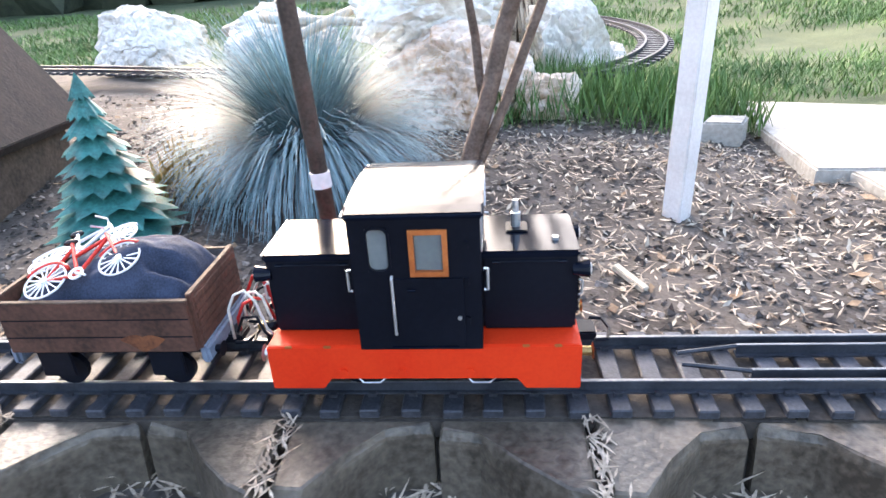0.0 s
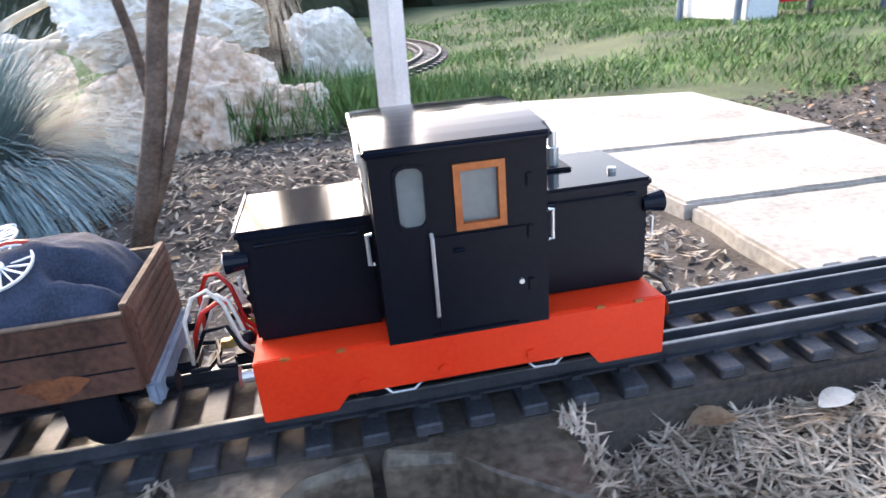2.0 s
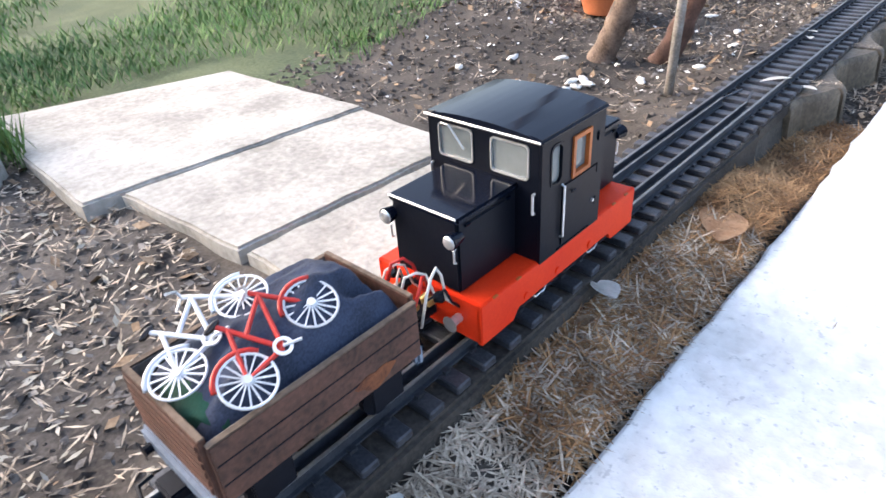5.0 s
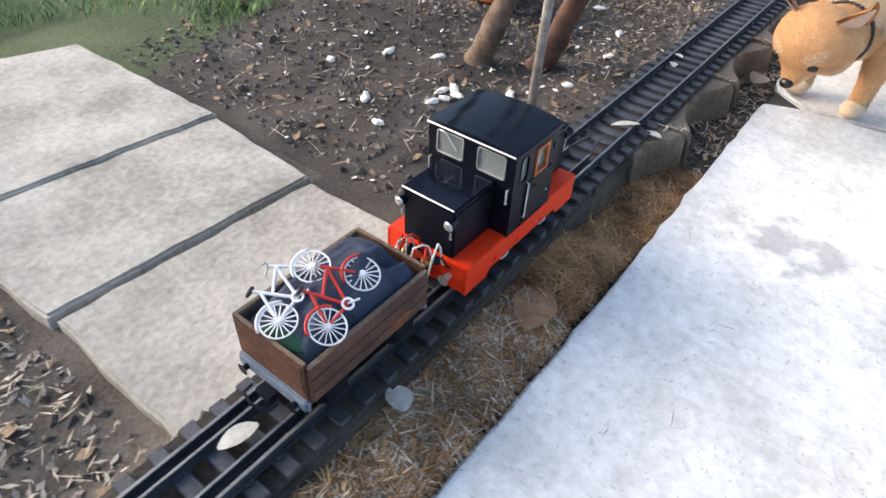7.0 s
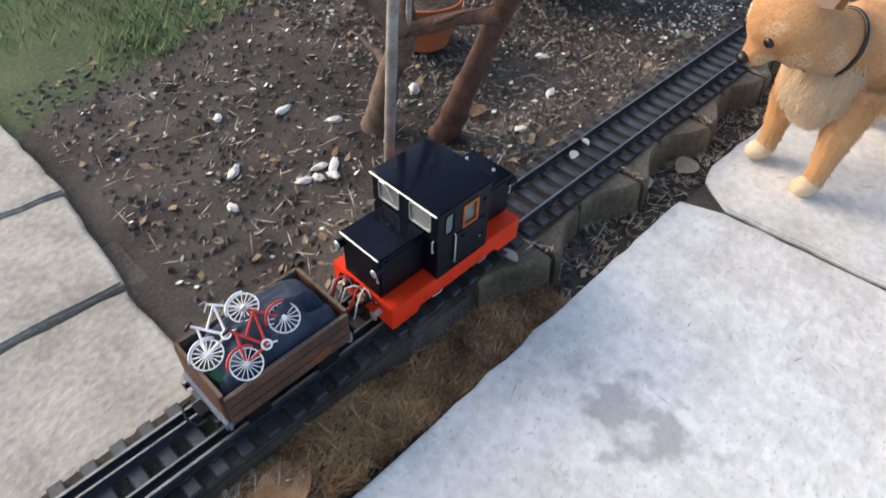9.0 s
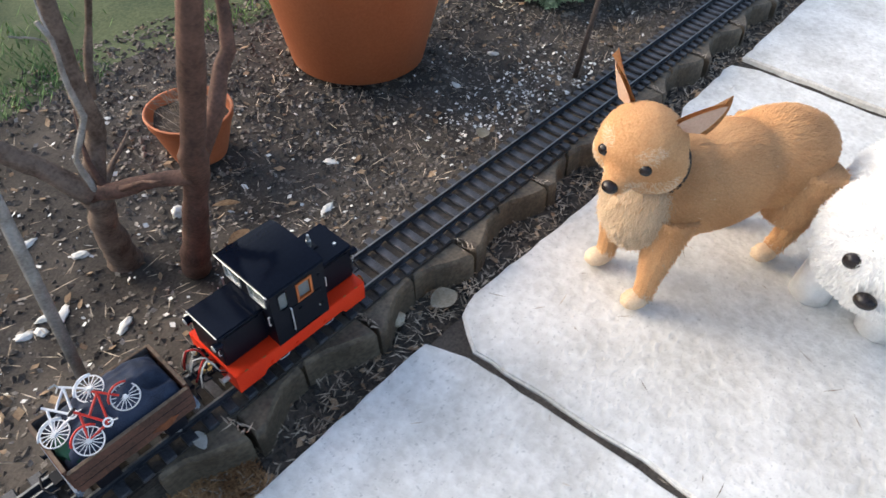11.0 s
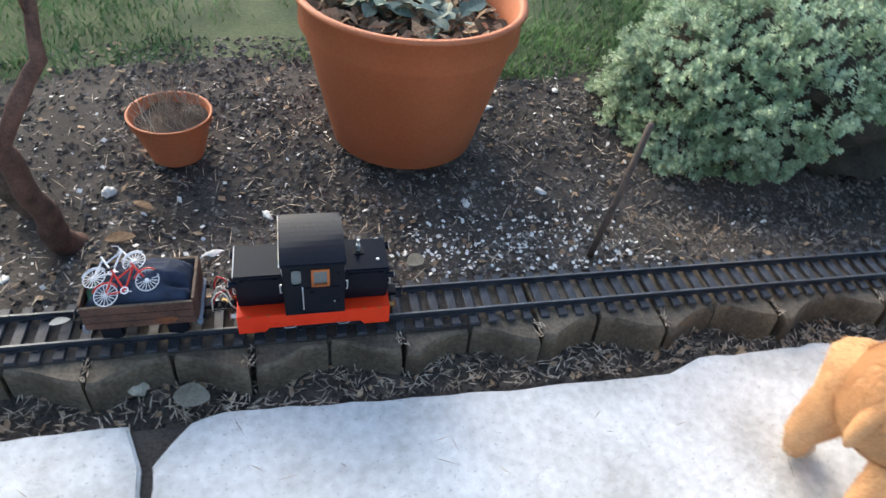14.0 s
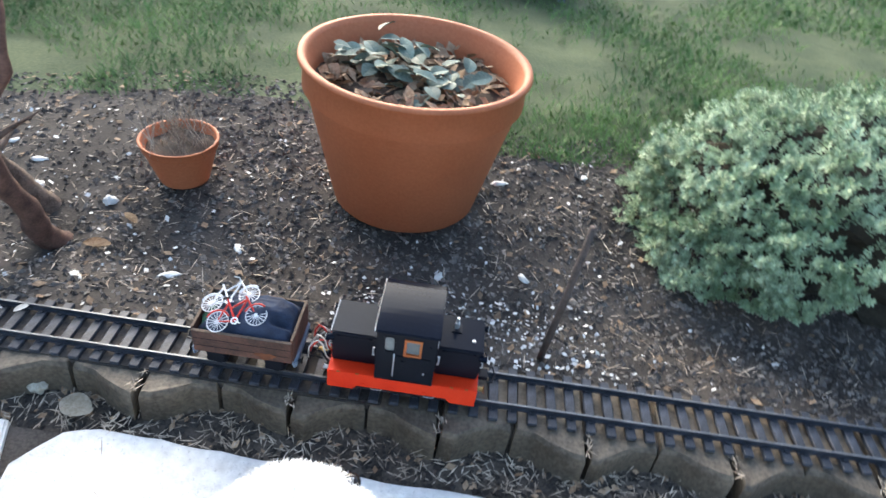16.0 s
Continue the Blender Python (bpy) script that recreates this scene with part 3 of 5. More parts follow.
crack = []
for x in JOINTS:
    for k in range(60 if x < 0.4 else 12):
        crack.append((x + BLOCK + rng.normal(0, 0.0035), rng.uniform(-0.106 if x < 0.4 else -0.074, -0.043), -0.0135 + rng.uniform(0, 0.003)))
crack = np.array(crack)
ca = rng.normal(math.pi / 2, 0.7, len(crack))
cl = rng.uniform(0.003, 0.010, len(crack))
quads("joint_straw", crack, np.stack([np.cos(ca) * cl, np.sin(ca) * cl, rng.normal(0, 0.2, len(crack)) * cl], 1), np.stack([-np.sin(ca) * 0.0009, np.cos(ca) * 0.0009, 0 * cl], 1), STRAW, "pale straw and bark caught in the joints between blocks", "straw")

# the far loop of track behind the rocks
LOOP = [(-1.4, 1.40), (-0.9, 1.27), (-0.52, 1.14), (-0.1, 0.99), (0.15, 0.92), (0.30, 0.895), (0.42, 0.95), (0.55, 1.17), (0.61, 1.42), (0.60, 1.7), (0.5, 2.0), (0.2, 2.3), (-0.4, 2.45)]


def smooth_line(pts, step):
    out = []
    p = [Vector(q) for q in pts]
    p = [p[0] * 2 - p[1]] + p + [p[-1] * 2 - p[-2]]
    for i in range(1, len(p) - 2):
        m = max(2, int((p[i + 1] - p[i]).length / step))
        for j in range(m):
            t = j / m
            out.append(0.5 * ((2 * p[i]) + (p[i + 1] - p[i - 1]) * t + (2 * p[i - 1] - 5 * p[i] + 4 * p[i + 1] - p[i + 2]) * t * t + (3 * p[i] - p[i - 1] - 3 * p[i + 1] + p[i + 2]) * t ** 3))
    return out


far_track = thing("far_railway_loop", pose(0, 0, 0), "distant curve of dark model railway track behind the rocks", "railway track", kind="structure")
line = smooth_line(LOOP, 0.03)
for side in (0.024, -0.024):
    pts = []
    for i, p in enumerate(line):
        d = (line[min(i + 1, len(line) - 1)] - line[max(i - 1, 0)]).normalized()
        pts.append((p.x - d.y * side, p.y + d.x * side, 0.022))
    part("rail", tube(pts, 0.004, 4), RAIL, far_track)
count = 0
for i, p in enumerate(line):
    d = line[min(i + 1, len(line) - 1)] - line[max(i - 1, 0)]
    if count < 160:
        part("sleeper", sleeper_mesh, None, far_track, at=pose(p.x, p.y, 0.026, 0, 0, math.degrees(math.atan2(d.y, d.x))))
        count += 1

# ---- things of the bed: posts, trees, rocks ----


def lean_post(name, base, top, half, mat, label, category, square=True):
    b, t = Vector(base), Vector(top)
    h = (t - b).length
    bm = box(-half, -half, 0, half, half, h, half * 0.12) if square else tube([(0, 0, 0), (0.002, 0, h * 0.5), (0, 0.001, h)], [half, half * 0.95, half * 0.85], 9)
    m = Matrix.Translation(b) @ (t - b).to_track_quat("Z", "Y").to_matrix().to_4x4()
    return single(name, bm, mat, label, category, m=m, smooth=not square)


lean_post("wooden_post", (0.394, 0.347, -0.07), (0.411, 0.362, 0.95), 0.0118, WHITEPAINT, "square white-painted wooden post standing in the soil", "post")
stake = lean_post("garden_stake", (0.0617, 0.1, -0.05), (0.017, 0.1, 0.8), 0.0068, DARKWOOD, "dark weathered stake with a white band, beside the grass clump", "stake", False)
part("band", tube([(0.001, 0, 0.137), (0.001, 0, 0.149)], 0.0076, 10), WHITEPAINT, stake, "white band")
lean_post("support_stick", (1.22, 0.103, -0.06), (1.265, 0.11, 0.46), 0.0062, GREYWOOD, "pale grey round wooden stick stuck beside the track", "stick", False)
lean_post("garden_rod", (2.188, 0.085, -0.05), (2.196, 0.064, 0.226), 0.0052, DARKWOOD, "thin dark rod leaning beside the bush", "rod", False)


def limb(bm, start, heading, length, r0, r1, bend, seed, steps=7):
    r = random.Random(seed)
    p, d, pts, rad = Vector(start), Vector(heading).normalized(), [], []
    for i in range(steps + 1):
        pts.append(p.copy())
        rad.append(r0 + (r1 - r0) * i / steps)
        d = (d + Vector((r.uniform(-bend, bend), r.uniform(-bend, bend), r.uniform(-bend, bend) * 0.5))).normalized()
        p = p + d * length / steps
    tube(pts, rad, 8, bm)
    return pts


def small_tree(name, base, stems, mat, label, category, seed, twigs=5):
    t = thing(name, pose(*base), label, category)
    r = random.Random(seed)
    for i, (off, heading, length, r0, r1) in enumerate(stems):
        bm = bmesh.new()
        pts = limb(bm, off, heading, length, r0, r1, 0.12, seed + i)
        for k in range(twigs):
            q = pts[r.randint(3, len(pts) - 1)]
            limb(bm, q, Vector(heading) + Vector((r.uniform(-1, 1), r.uniform(-1, 1), r.uniform(-0.2, 0.6))), length * r.uniform(0.15, 0.35), r1 * 0.55, r1 * 0.2, 0.2, seed * 7 + k, 5)
        part("stem", bm, mat, t, smooth=True)
    return t


small_tree("young_tree", (0.128, 0.335, -0.055), [((0, 0, 0), (0.36, 0.02, 0.95), 0.55, 0.0105, 0.0075), ((0.008, 0, 0.02), (0.5, 0.06, 0.9), 0.5, 0.006, 0.0045), ((0.05, 0.01, 0.13), (-0.1, 0.15, 0.9), 0.3, 0.0055, 0.003)], BARK, "thin bare grey-brown young tree with forked stems", "tree", 11, 4)
def trunk_stem(bm, points, radii, seed):
    """A gnarled limb through rough points, with knots."""
    pts, rad = [], []
    line_ = [Vector(p) for p in points]
    for i in range(len(line_) - 1):
        for k in range(6):
            f = k / 6
            p = line_[i].lerp(line_[i + 1], f)
            q = Vector((noise.noise(p * 14 + Vector((seed, 0, 0))), noise.noise(p * 14 + Vector((0, seed, 0))), 0)) * 0.008
            pts.append(p + q)
            rad.append((radii[i] + (radii[i + 1] - radii[i]) * f) * (1 + 0.22 * noise.noise(p * 45 + Vector((0, 0, seed)))))
    pts.append(line_[-1])
    rad.append(radii[-1])
    return tube(pts, rad, 12, bm)


shrub = thing("bare_shrub", pose(1.41, 0.22, -0.06), "bare reddish-brown shrub with two thick gnarled leaning stems", "shrub")
SHRUB = [
    (BARKR, [(0.012, -0.013, 0), (0.008, -0.027, 0.03), (0.010, -0.061, 0.12), (0.011, -0.100, 0.22), (0.012, -0.142, 0.33), (0.015, -0.208, 0.50)], [0.024, 0.0185, 0.0165, 0.015, 0.0125, 0.009]),
    (BARKR, [(0.011, -0.104, 0.230), (0.047, -0.109, 0.290), (0.085, -0.099, 0.340), (0.095, -0.079, 0.480)], [0.0095, 0.009, 0.008, 0.005]),
    (BARK, [(-0.052, 0.065, 0), (-0.058, 0.043, 0.05), (-0.067, 0.007, 0.13), (-0.074, -0.025, 0.20)], [0.024, 0.0185, 0.0165, 0.0145]),
    (BARK, [(-0.074, -0.025, 0.200), (-0.119, 0.015, 0.260), (-0.179, 0.045, 0.370), (-0.249, 0.065, 0.510)], [0.012, 0.0105, 0.009, 0.006]),
    (BARK, [(-0.067, -0.015, 0.180), (-0.039, 0.005, 0.250), (-0.034, -0.005, 0.350), (-0.019, 0.015, 0.540)], [0.012, 0.0105, 0.009, 0.0065]),
    (BARKR, [(0.011, -0.104, 0.220), (-0.032, -0.064, 0.215), (-0.074, -0.025, 0.200)], [0.0095, 0.009, 0.0095]),
    (BARK, [(-0.029, 0.000, 0.290), (0.001, 0.015, 0.350), (0.011, 0.005, 0.410), (0.041, 0.025, 0.490)], [0.005, 0.004, 0.0032, 0.002]),
    (GREYWOOD, [(-0.074, -0.027, 0.190), (-0.077, -0.045, 0.260), (-0.059, -0.060, 0.310), (-0.064, -0.065, 0.410)], [0.0035, 0.003, 0.0032, 0.002]),
]
for i, (bark, points, radii) in enumerate(SHRUB):
    bm = bmesh.new()
    trunk_stem(bm, points, radii, 3.1 * i)
    r_ = random.Random(70 + i)
    for k in range(2):
        q = Vector(points[-2]).lerp(Vector(points[-1]), r_.random())
        limb(bm, q, (r_.uniform(-1, 1), r_.uniform(-1, 1), r_.uniform(0.1, 0.8)), r_.uniform(0.05, 0.11), radii[-1] * 0.5, 0.0008, 0.25, 200 + i * 5 + k, 5)
    part("stem", bm, bark, shrub, smooth=True)



def rock(name, c, s, mat, label, seed, rough=0.42):
    """A craggy stone: a ball broken along random planes, then pitted."""
    r = random.Random(seed)
    cuts = [(Vector((r.gauss(0, 1), r.gauss(0, 1), r.gauss(0.1, 0.8))).normalized(), r.uniform(0.55, 0.9)) for _ in range(16)]
    bm = bmesh.new()
    for v in bmesh.ops.create_icosphere(bm, subdivisions=6, radius=1)["verts"]:
        p = v.co.copy()
        p *= 1 + 0.3 * noise.noise(p * 1.5 + Vector((seed, 0, 0)))
        for n_, d in cuts:
            k = p.dot(n_) - d - 0.05 * noise.noise(p * 5 + n_ * 3)
            if k > 0:
                p -= n_ * k * 0.94
        ridge = 1 - abs(noise.noise(p * 3.2 + Vector((0, seed, 0)))) * 2
        p *= 1 + 0.06 * noise.noise(p * 7 + Vector((0, 0, seed))) + 0.035 * noise.noise(p * 19 + Vector((seed, 0, 0))) - 0.07 * max(0.0, ridge - 0.75) / 0.25
        v.co = Vector((p.x * s[0] * 1.2, p.y * s[1] * 1.2, max(p.z * s[2] * 1.2, -0.4 * s[2])))
    return single(name, bm, mat, label, "rock", "garden rocks", m=pose(*c, 0, 0, seed * 40))


rock("garden_rock", (0.165, 0.785, 0.02), (0.145, 0.11, 0.115), ORANGESTONE, "large pitted limestone rock with orange stains", 1.3)
rock("garden_rock", (0.275, 0.74, 0.0), (0.05, 0.06, 0.05), ORANGESTONE, "orange-stained limestone rock beside the grass", 2.1)
rock("garden_rock", (0.35, 1.09, 0.03), (0.10, 0.07, 0.12), LIMESTONE, "tall white limestone rock before the far track", 3.7)
rock("garden_rock", (0.43, 1.13, 0.0), (0.08, 0.07, 0.05), LIMESTONE, "low white limestone rock", 4.2)
rock("garden_rock", (0.06, 0.98, 0.13), (0.19, 0.13, 0.10), LIMESTONE, "big white limestone rock in the rockery", 5.9)
rock("garden_rock", (0.03, 0.9, 0.04), (0.16, 0.08, 0.06), ORANGESTONE, "flat stained limestone rock in the rockery", 6.4)
rock("garden_rock", (-0.30, 1.2, 0.06), (0.14, 0.12, 0.08), LIMESTONE, "white limestone rock in the rockery", 7.7)
rock("garden_rock", (-0.84, 1.55, 0.05), (0.2, 0.13, 0.13), LIMESTONE, "white limestone boulder behind the far track", 8.3)
rock("garden_rock", (-0.02, 1.36, 0.1), (0.14, 0.12, 0.12), LIMESTONE, "white limestone rock at the back", 9.2)


def fescue(c, radius, n, seed):
    r = np.random.default_rng(seed)
    verts, faces = [], []
    for i in range(n):
        a, lean, ln = r.uniform(0, math.tau), r.uniform(0.3, 1.6), radius * r.uniform(0.75, 1.15)
        b = r.uniform(0, 0.03)
        w = 0.0011
        base = Vector((b * math.cos(a), b * math.sin(a), 0))
        out = Vector((math.cos(a), math.sin(a), 0))
        side = Vector((-math.sin(a), math.cos(a), 0)) * w
        k0 = len(verts)
        p, ang = base, lean * 0.55
        for j in range(5):
            verts += [tuple(p - side * (1 - j / 5)), tuple(p + side * (1 - j / 5))]
            p = p + (out * math.sin(ang) + Vector((0, 0, math.cos(ang)))) * ln / 4
            ang += lean * 0.42
        faces += [(k0 + 2 * j, k0 + 2 * j + 1, k0 + 2 * j + 3, k0 + 2 * j + 2) for j in range(4)]
    me = bpy.data.meshes.new("blades")
    me.from_pydata(verts, [], faces)
    return me


clump = thing("fescue_clump", pose(-0.075, 0.50, -0.035), "big spreading clump of blue-grey fescue grass", "ornamental grass")
me = fescue(None, 0.225, 5200, 3)
me.materials.append(FESCUE)
part("blades", me, None, clump)
me = fescue(None, 0.18, 900, 4)
me.materials.append(FESCUEDRY)
part("dry_blades", me, None, clump, "dry brownish old blades")

# trunk wrapped in dead leaves
trunk = thing("leafy_trunk", pose(0.235, 1.25, -0.06), "thick trunk wrapped in hanging straw-brown dead leaves", "tree")
part("trunk", tube([(0, 0, 0), (0.005, 0, 0.25), (0, 0, 0.7)], [0.055, 0.048, 0.045], 10), BARK, trunk, smooth=True)
n = 700
a, zz = rng.uniform(0, math.tau, n), rng.uniform(0.02, 0.7, n)
cc = np.stack([np.cos(a) * 0.06, np.sin(a) * 0.06, zz], 1)
me = quads("dead_leaves", cc, np.stack([np.cos(a) * 0.012, np.sin(a) * 0.012, np.full(n, -0.06)], 1), np.stack([-np.sin(a) * 0.005, np.cos(a) * 0.005, 0 * a], 1), STRAW, "", "")
part("dead_leaves", me, None, trunk, "straw-coloured dead leaves")

for i, (p, q) in enumerate([((-0.35, 0.95, 0.05), (0.1, 1.0, 0.2)), ((-0.3, 1.05, 0.14), (0.05, 0.9, 0.1)), ((-0.45, 1.2, 0.1), (-0.1, 1.15, 0.22))]):
    bm = bmesh.new()
    limb(bm, p, Vector(q) - Vector(p), (Vector(q) - Vector(p)).length, 0.012, 0.006, 0.14, 90 + i)
    single("driftwood_branch", bm, PALELEAF, "bleached pale driftwood branch lying on the rocks", "branch", "driftwood", smooth=True)

# ---- model fir and hut ----
fir = thing("model_fir", pose(-0.262, 0.318, -0.05), "dark teal-green plastic model fir tree on the soil", "model tree")
part("trunk", tube([(0, 0, 0), (0, 0, 0.17)], [0.008, 0.004], 8), BARK, fir)
for k in range(9):
    z = 0.012 + 0.0195 * k
    r0 = 0.08 * (1 - k / 9.6)
    bm = bmesh.new()
    tip = bm.verts.new((0, 0, z + 0.03))
    ring, low = [], []
    m = 26
    for i in range(m):
        an = i * math.tau / m + k
        rr = r0 * (1.0 if i % 2 else 0.8) * (1 + 0.06 * math.sin(i * 2.7 + k))
        ring.append(bm.verts.new((rr * math.cos(an), rr * math.sin(an), z + (0 if i % 2 else 0.005))))
        low.append(bm.verts.new((rr * 0.5 * math.cos(an), rr * 0.5 * math.sin(an), z + 0.004)))
    for i in range(m):
        bm.faces.new((tip, ring[i], ring[(i + 1) % m]))
        bm.faces.new((ring[(i + 1) % m], ring[i], low[i], low[(i + 1) % m]))
    part("branch_tier", bm, FIR, fir)

hut = thing("model_hut", pose(-0.545, 0.42, -0.06) @ Matrix.Diagonal((1.12, 1.0, 1.3, 1.0)), "weathered wooden model hut with a steep dark roof", "model building")
part("wall", prism([(-0.13, 0), (0.085, 0), (0.085, 0.09), (-0.02, 0.215), (-0.13, 0.09)], -0.09, 0.12, 0.002), HUTWOOD, hut)
for sgn, x0 in ((1, -0.02),):
    bm = bmesh.new()
    p = [(x0 - 0.01, 0.245), (x0 + 0.125, 0.085), (x0 + 0.118, 0.075), (x0 - 0.017, 0.232)]
    prism(p, -0.12, 0.15, 0.001, bm)
    part("roof_slope", bm, HUTROOF, hut, "dark brown boarded roof slope")
part("roof_slope", prism([(-0.02, 0.245), (-0.155, 0.085), (-0.148, 0.075), (-0.013, 0.232)], -0.12, 0.15, 0.001), HUTROOF, hut, "dark brown boarded roof slope")
part("corner_board", box(-0.085, -0.115, 0.0, -0.06, -0.095, 0.33, 0.002), HUTBLUE, hut, "blue-grey corner board")
part("shutter", box(-0.01, -0.095, 0.06, 0.03, -0.0895, 0.125, 0.001), HUTGREEN, hut, "dull green shutter")
part("doorway", box(0.042, -0.096, 0.0, 0.07, -0.0895, 0.055, 0.001), DARKWOOD, hut, "dark doorway board")

# yellow-brown plant between the fir and the grass clump
n = 260
cc = scatter(n, -0.25, -0.17, 0.4, 0.5)
aa = rng.uniform(0, math.tau, n)
hh = rng.uniform(0.01, 0.035, n)
cc[:, 2] += hh
quads("ochre_plant", cc, np.stack([np.cos(aa) * 0.012, np.sin(aa) * 0.012, hh], 1), np.stack([-np.sin(aa) * 0.004, np.cos(aa) * 0.004, 0 * aa], 1), material("ochre_leaf", (0.22, 0.12, 0.03), (0.45, 0.3, 0.1), 0.8, 30, 200, 0.0), "small ochre-brown plant beside the model fir", "plant")

# ---- pots ----


def pot(name, at, r0, r1, h, lip, label, ribs=True):
    t = thing(name, pose(*at), label, "flowerpot")
    w = r1 * 0.045
    rr = r0 + (r1 - r0) * 0.82
    prof = [(0.001, 0.0), (r0 * 0.96, 0.0), (r0, 0.004), (rr - w * 0.4, h - lip - w), (rr + w * 0.5, h - lip), (r1 - w, h - lip * 0.15), (r1, h - w * 0.7), (r1 - w * 0.2, h), (r1 - w * 1.3, h), (r1 - w * 1.8, h - w), (rr - w * 1.6, h - lip), (r0 * 0.98 - w, 0.02), (0.001, 0.02)]
    part("shell", lathe(prof, 64), TERRA, t, smooth=True)
    bm = lathe([(0.001, h * 0.80 + 0.004), (rr * 0.5, h * 0.80 + 0.006), (rr - w * 1.0, h * 0.80)], 40)
    for v in bm.verts:
        v.co.z += 0.012 * noise.noise(v.co * 25)
    part("soil_fill", bm, POTSOIL, t, "dark potting soil", smooth=True)
    return t, h * 0.80, rr - w * 1.6


big, zt, rt = pot("large_flowerpot", (1.945, 0.432, -0.014), 0.128, 0.187, 0.26, 0.052, "large terracotta plastic flowerpot holding a small leafy plant")
n = 420
q = np.sqrt(rng.uniform(0, 1, n)) * rt * 0.95
a = rng.uniform(0, math.tau, n)
cc = np.stack([q * np.cos(a), q * np.sin(a), zt + rng.uniform(0.005, 0.02, n)], 1)
b = rng.uniform(0, math.tau, n)
s = rng.uniform(0.008, 0.018, n)
me = quads("dead_leaves", cc, np.stack([np.cos(b) * s, np.sin(b) * s, rng.normal(0, 0.4, n) * s], 1), np.stack([-np.sin(b) * s * 0.5, np.cos(b) * s * 0.5, rng.normal(0, 0.4, n) * s], 1), DRYLEAF, "", "", fold=0.002)
part("dead_leaves", me, None, big, "dry brown leaves on the soil")


def leaf_bm(length, width, droop=0.25, steps=5):
    bm = bmesh.new()
    rows = []
    for i in range(steps + 1):
        t = i / steps
        w = width * math.sin(math.pi * min(0.97, t * 0.94 + 0.03)) ** 0.7
        z = -droop * length * t * t
        rows.append([bm.verts.new((length * t, -w, z + w * 0.25)), bm.verts.new((length * t, 0, z)), bm.verts.new((length * t, w, z + w * 0.25))])
    for r_, s_ in zip(rows, rows[1:]):
        for j in (0, 1):
            bm.faces.new((r_[j], r_[j + 1], s_[j + 1], s_[j]))
    return bm


leaf_mesh = finish("leaf", leaf_bm(0.034, 0.013), LEAFG)
for i in range(70):
    k = random.Random(300 + i)
    u, v = k.uniform(0, 1) ** 0.6 * rt * 0.8, k.uniform(0, math.tau)
    cx, cy = (-0.055, 0.03) if i % 5 < 3 else (0.035, -0.01)
    x, y = cx + 0.5 * u * math.cos(v), cy + 0.5 * u * math.sin(v)
    part("leaf", leaf_mesh, None, big, at=pose(x, y, zt + 0.012 + k.uniform(0, 0.035) * (1.2 if i % 5 < 3 else 0.5), k.uniform(-35, 35), k.uniform(-40, 20), k.uniform(0, 360)))

small, zs, rs = pot("small_flowerpot", (1.556, 0.385, -0.02), 0.043, 0.066, 0.08, 0.014, "small terracotta flowerpot with dry wispy stalks")
n = 140
a = rng.uniform(0, math.tau, n)
q = rng.uniform(0, rs, n)
h = rng.uniform(0.012, 0.045, n)
me = quads("dry_stalks", np.stack([q * np.cos(a), q * np.sin(a), zs + h], 1), np.stack([rng.normal(0, 0.02, n), rng.normal(0, 0.02, n), h], 1), np.stack([np.full(n, 0.0005), np.full(n, 0.0005), 0 * h], 1), STRAW, "", "")
part("dry_stalks", me, None, small, "thin dry stalks")

# ---- bush ----


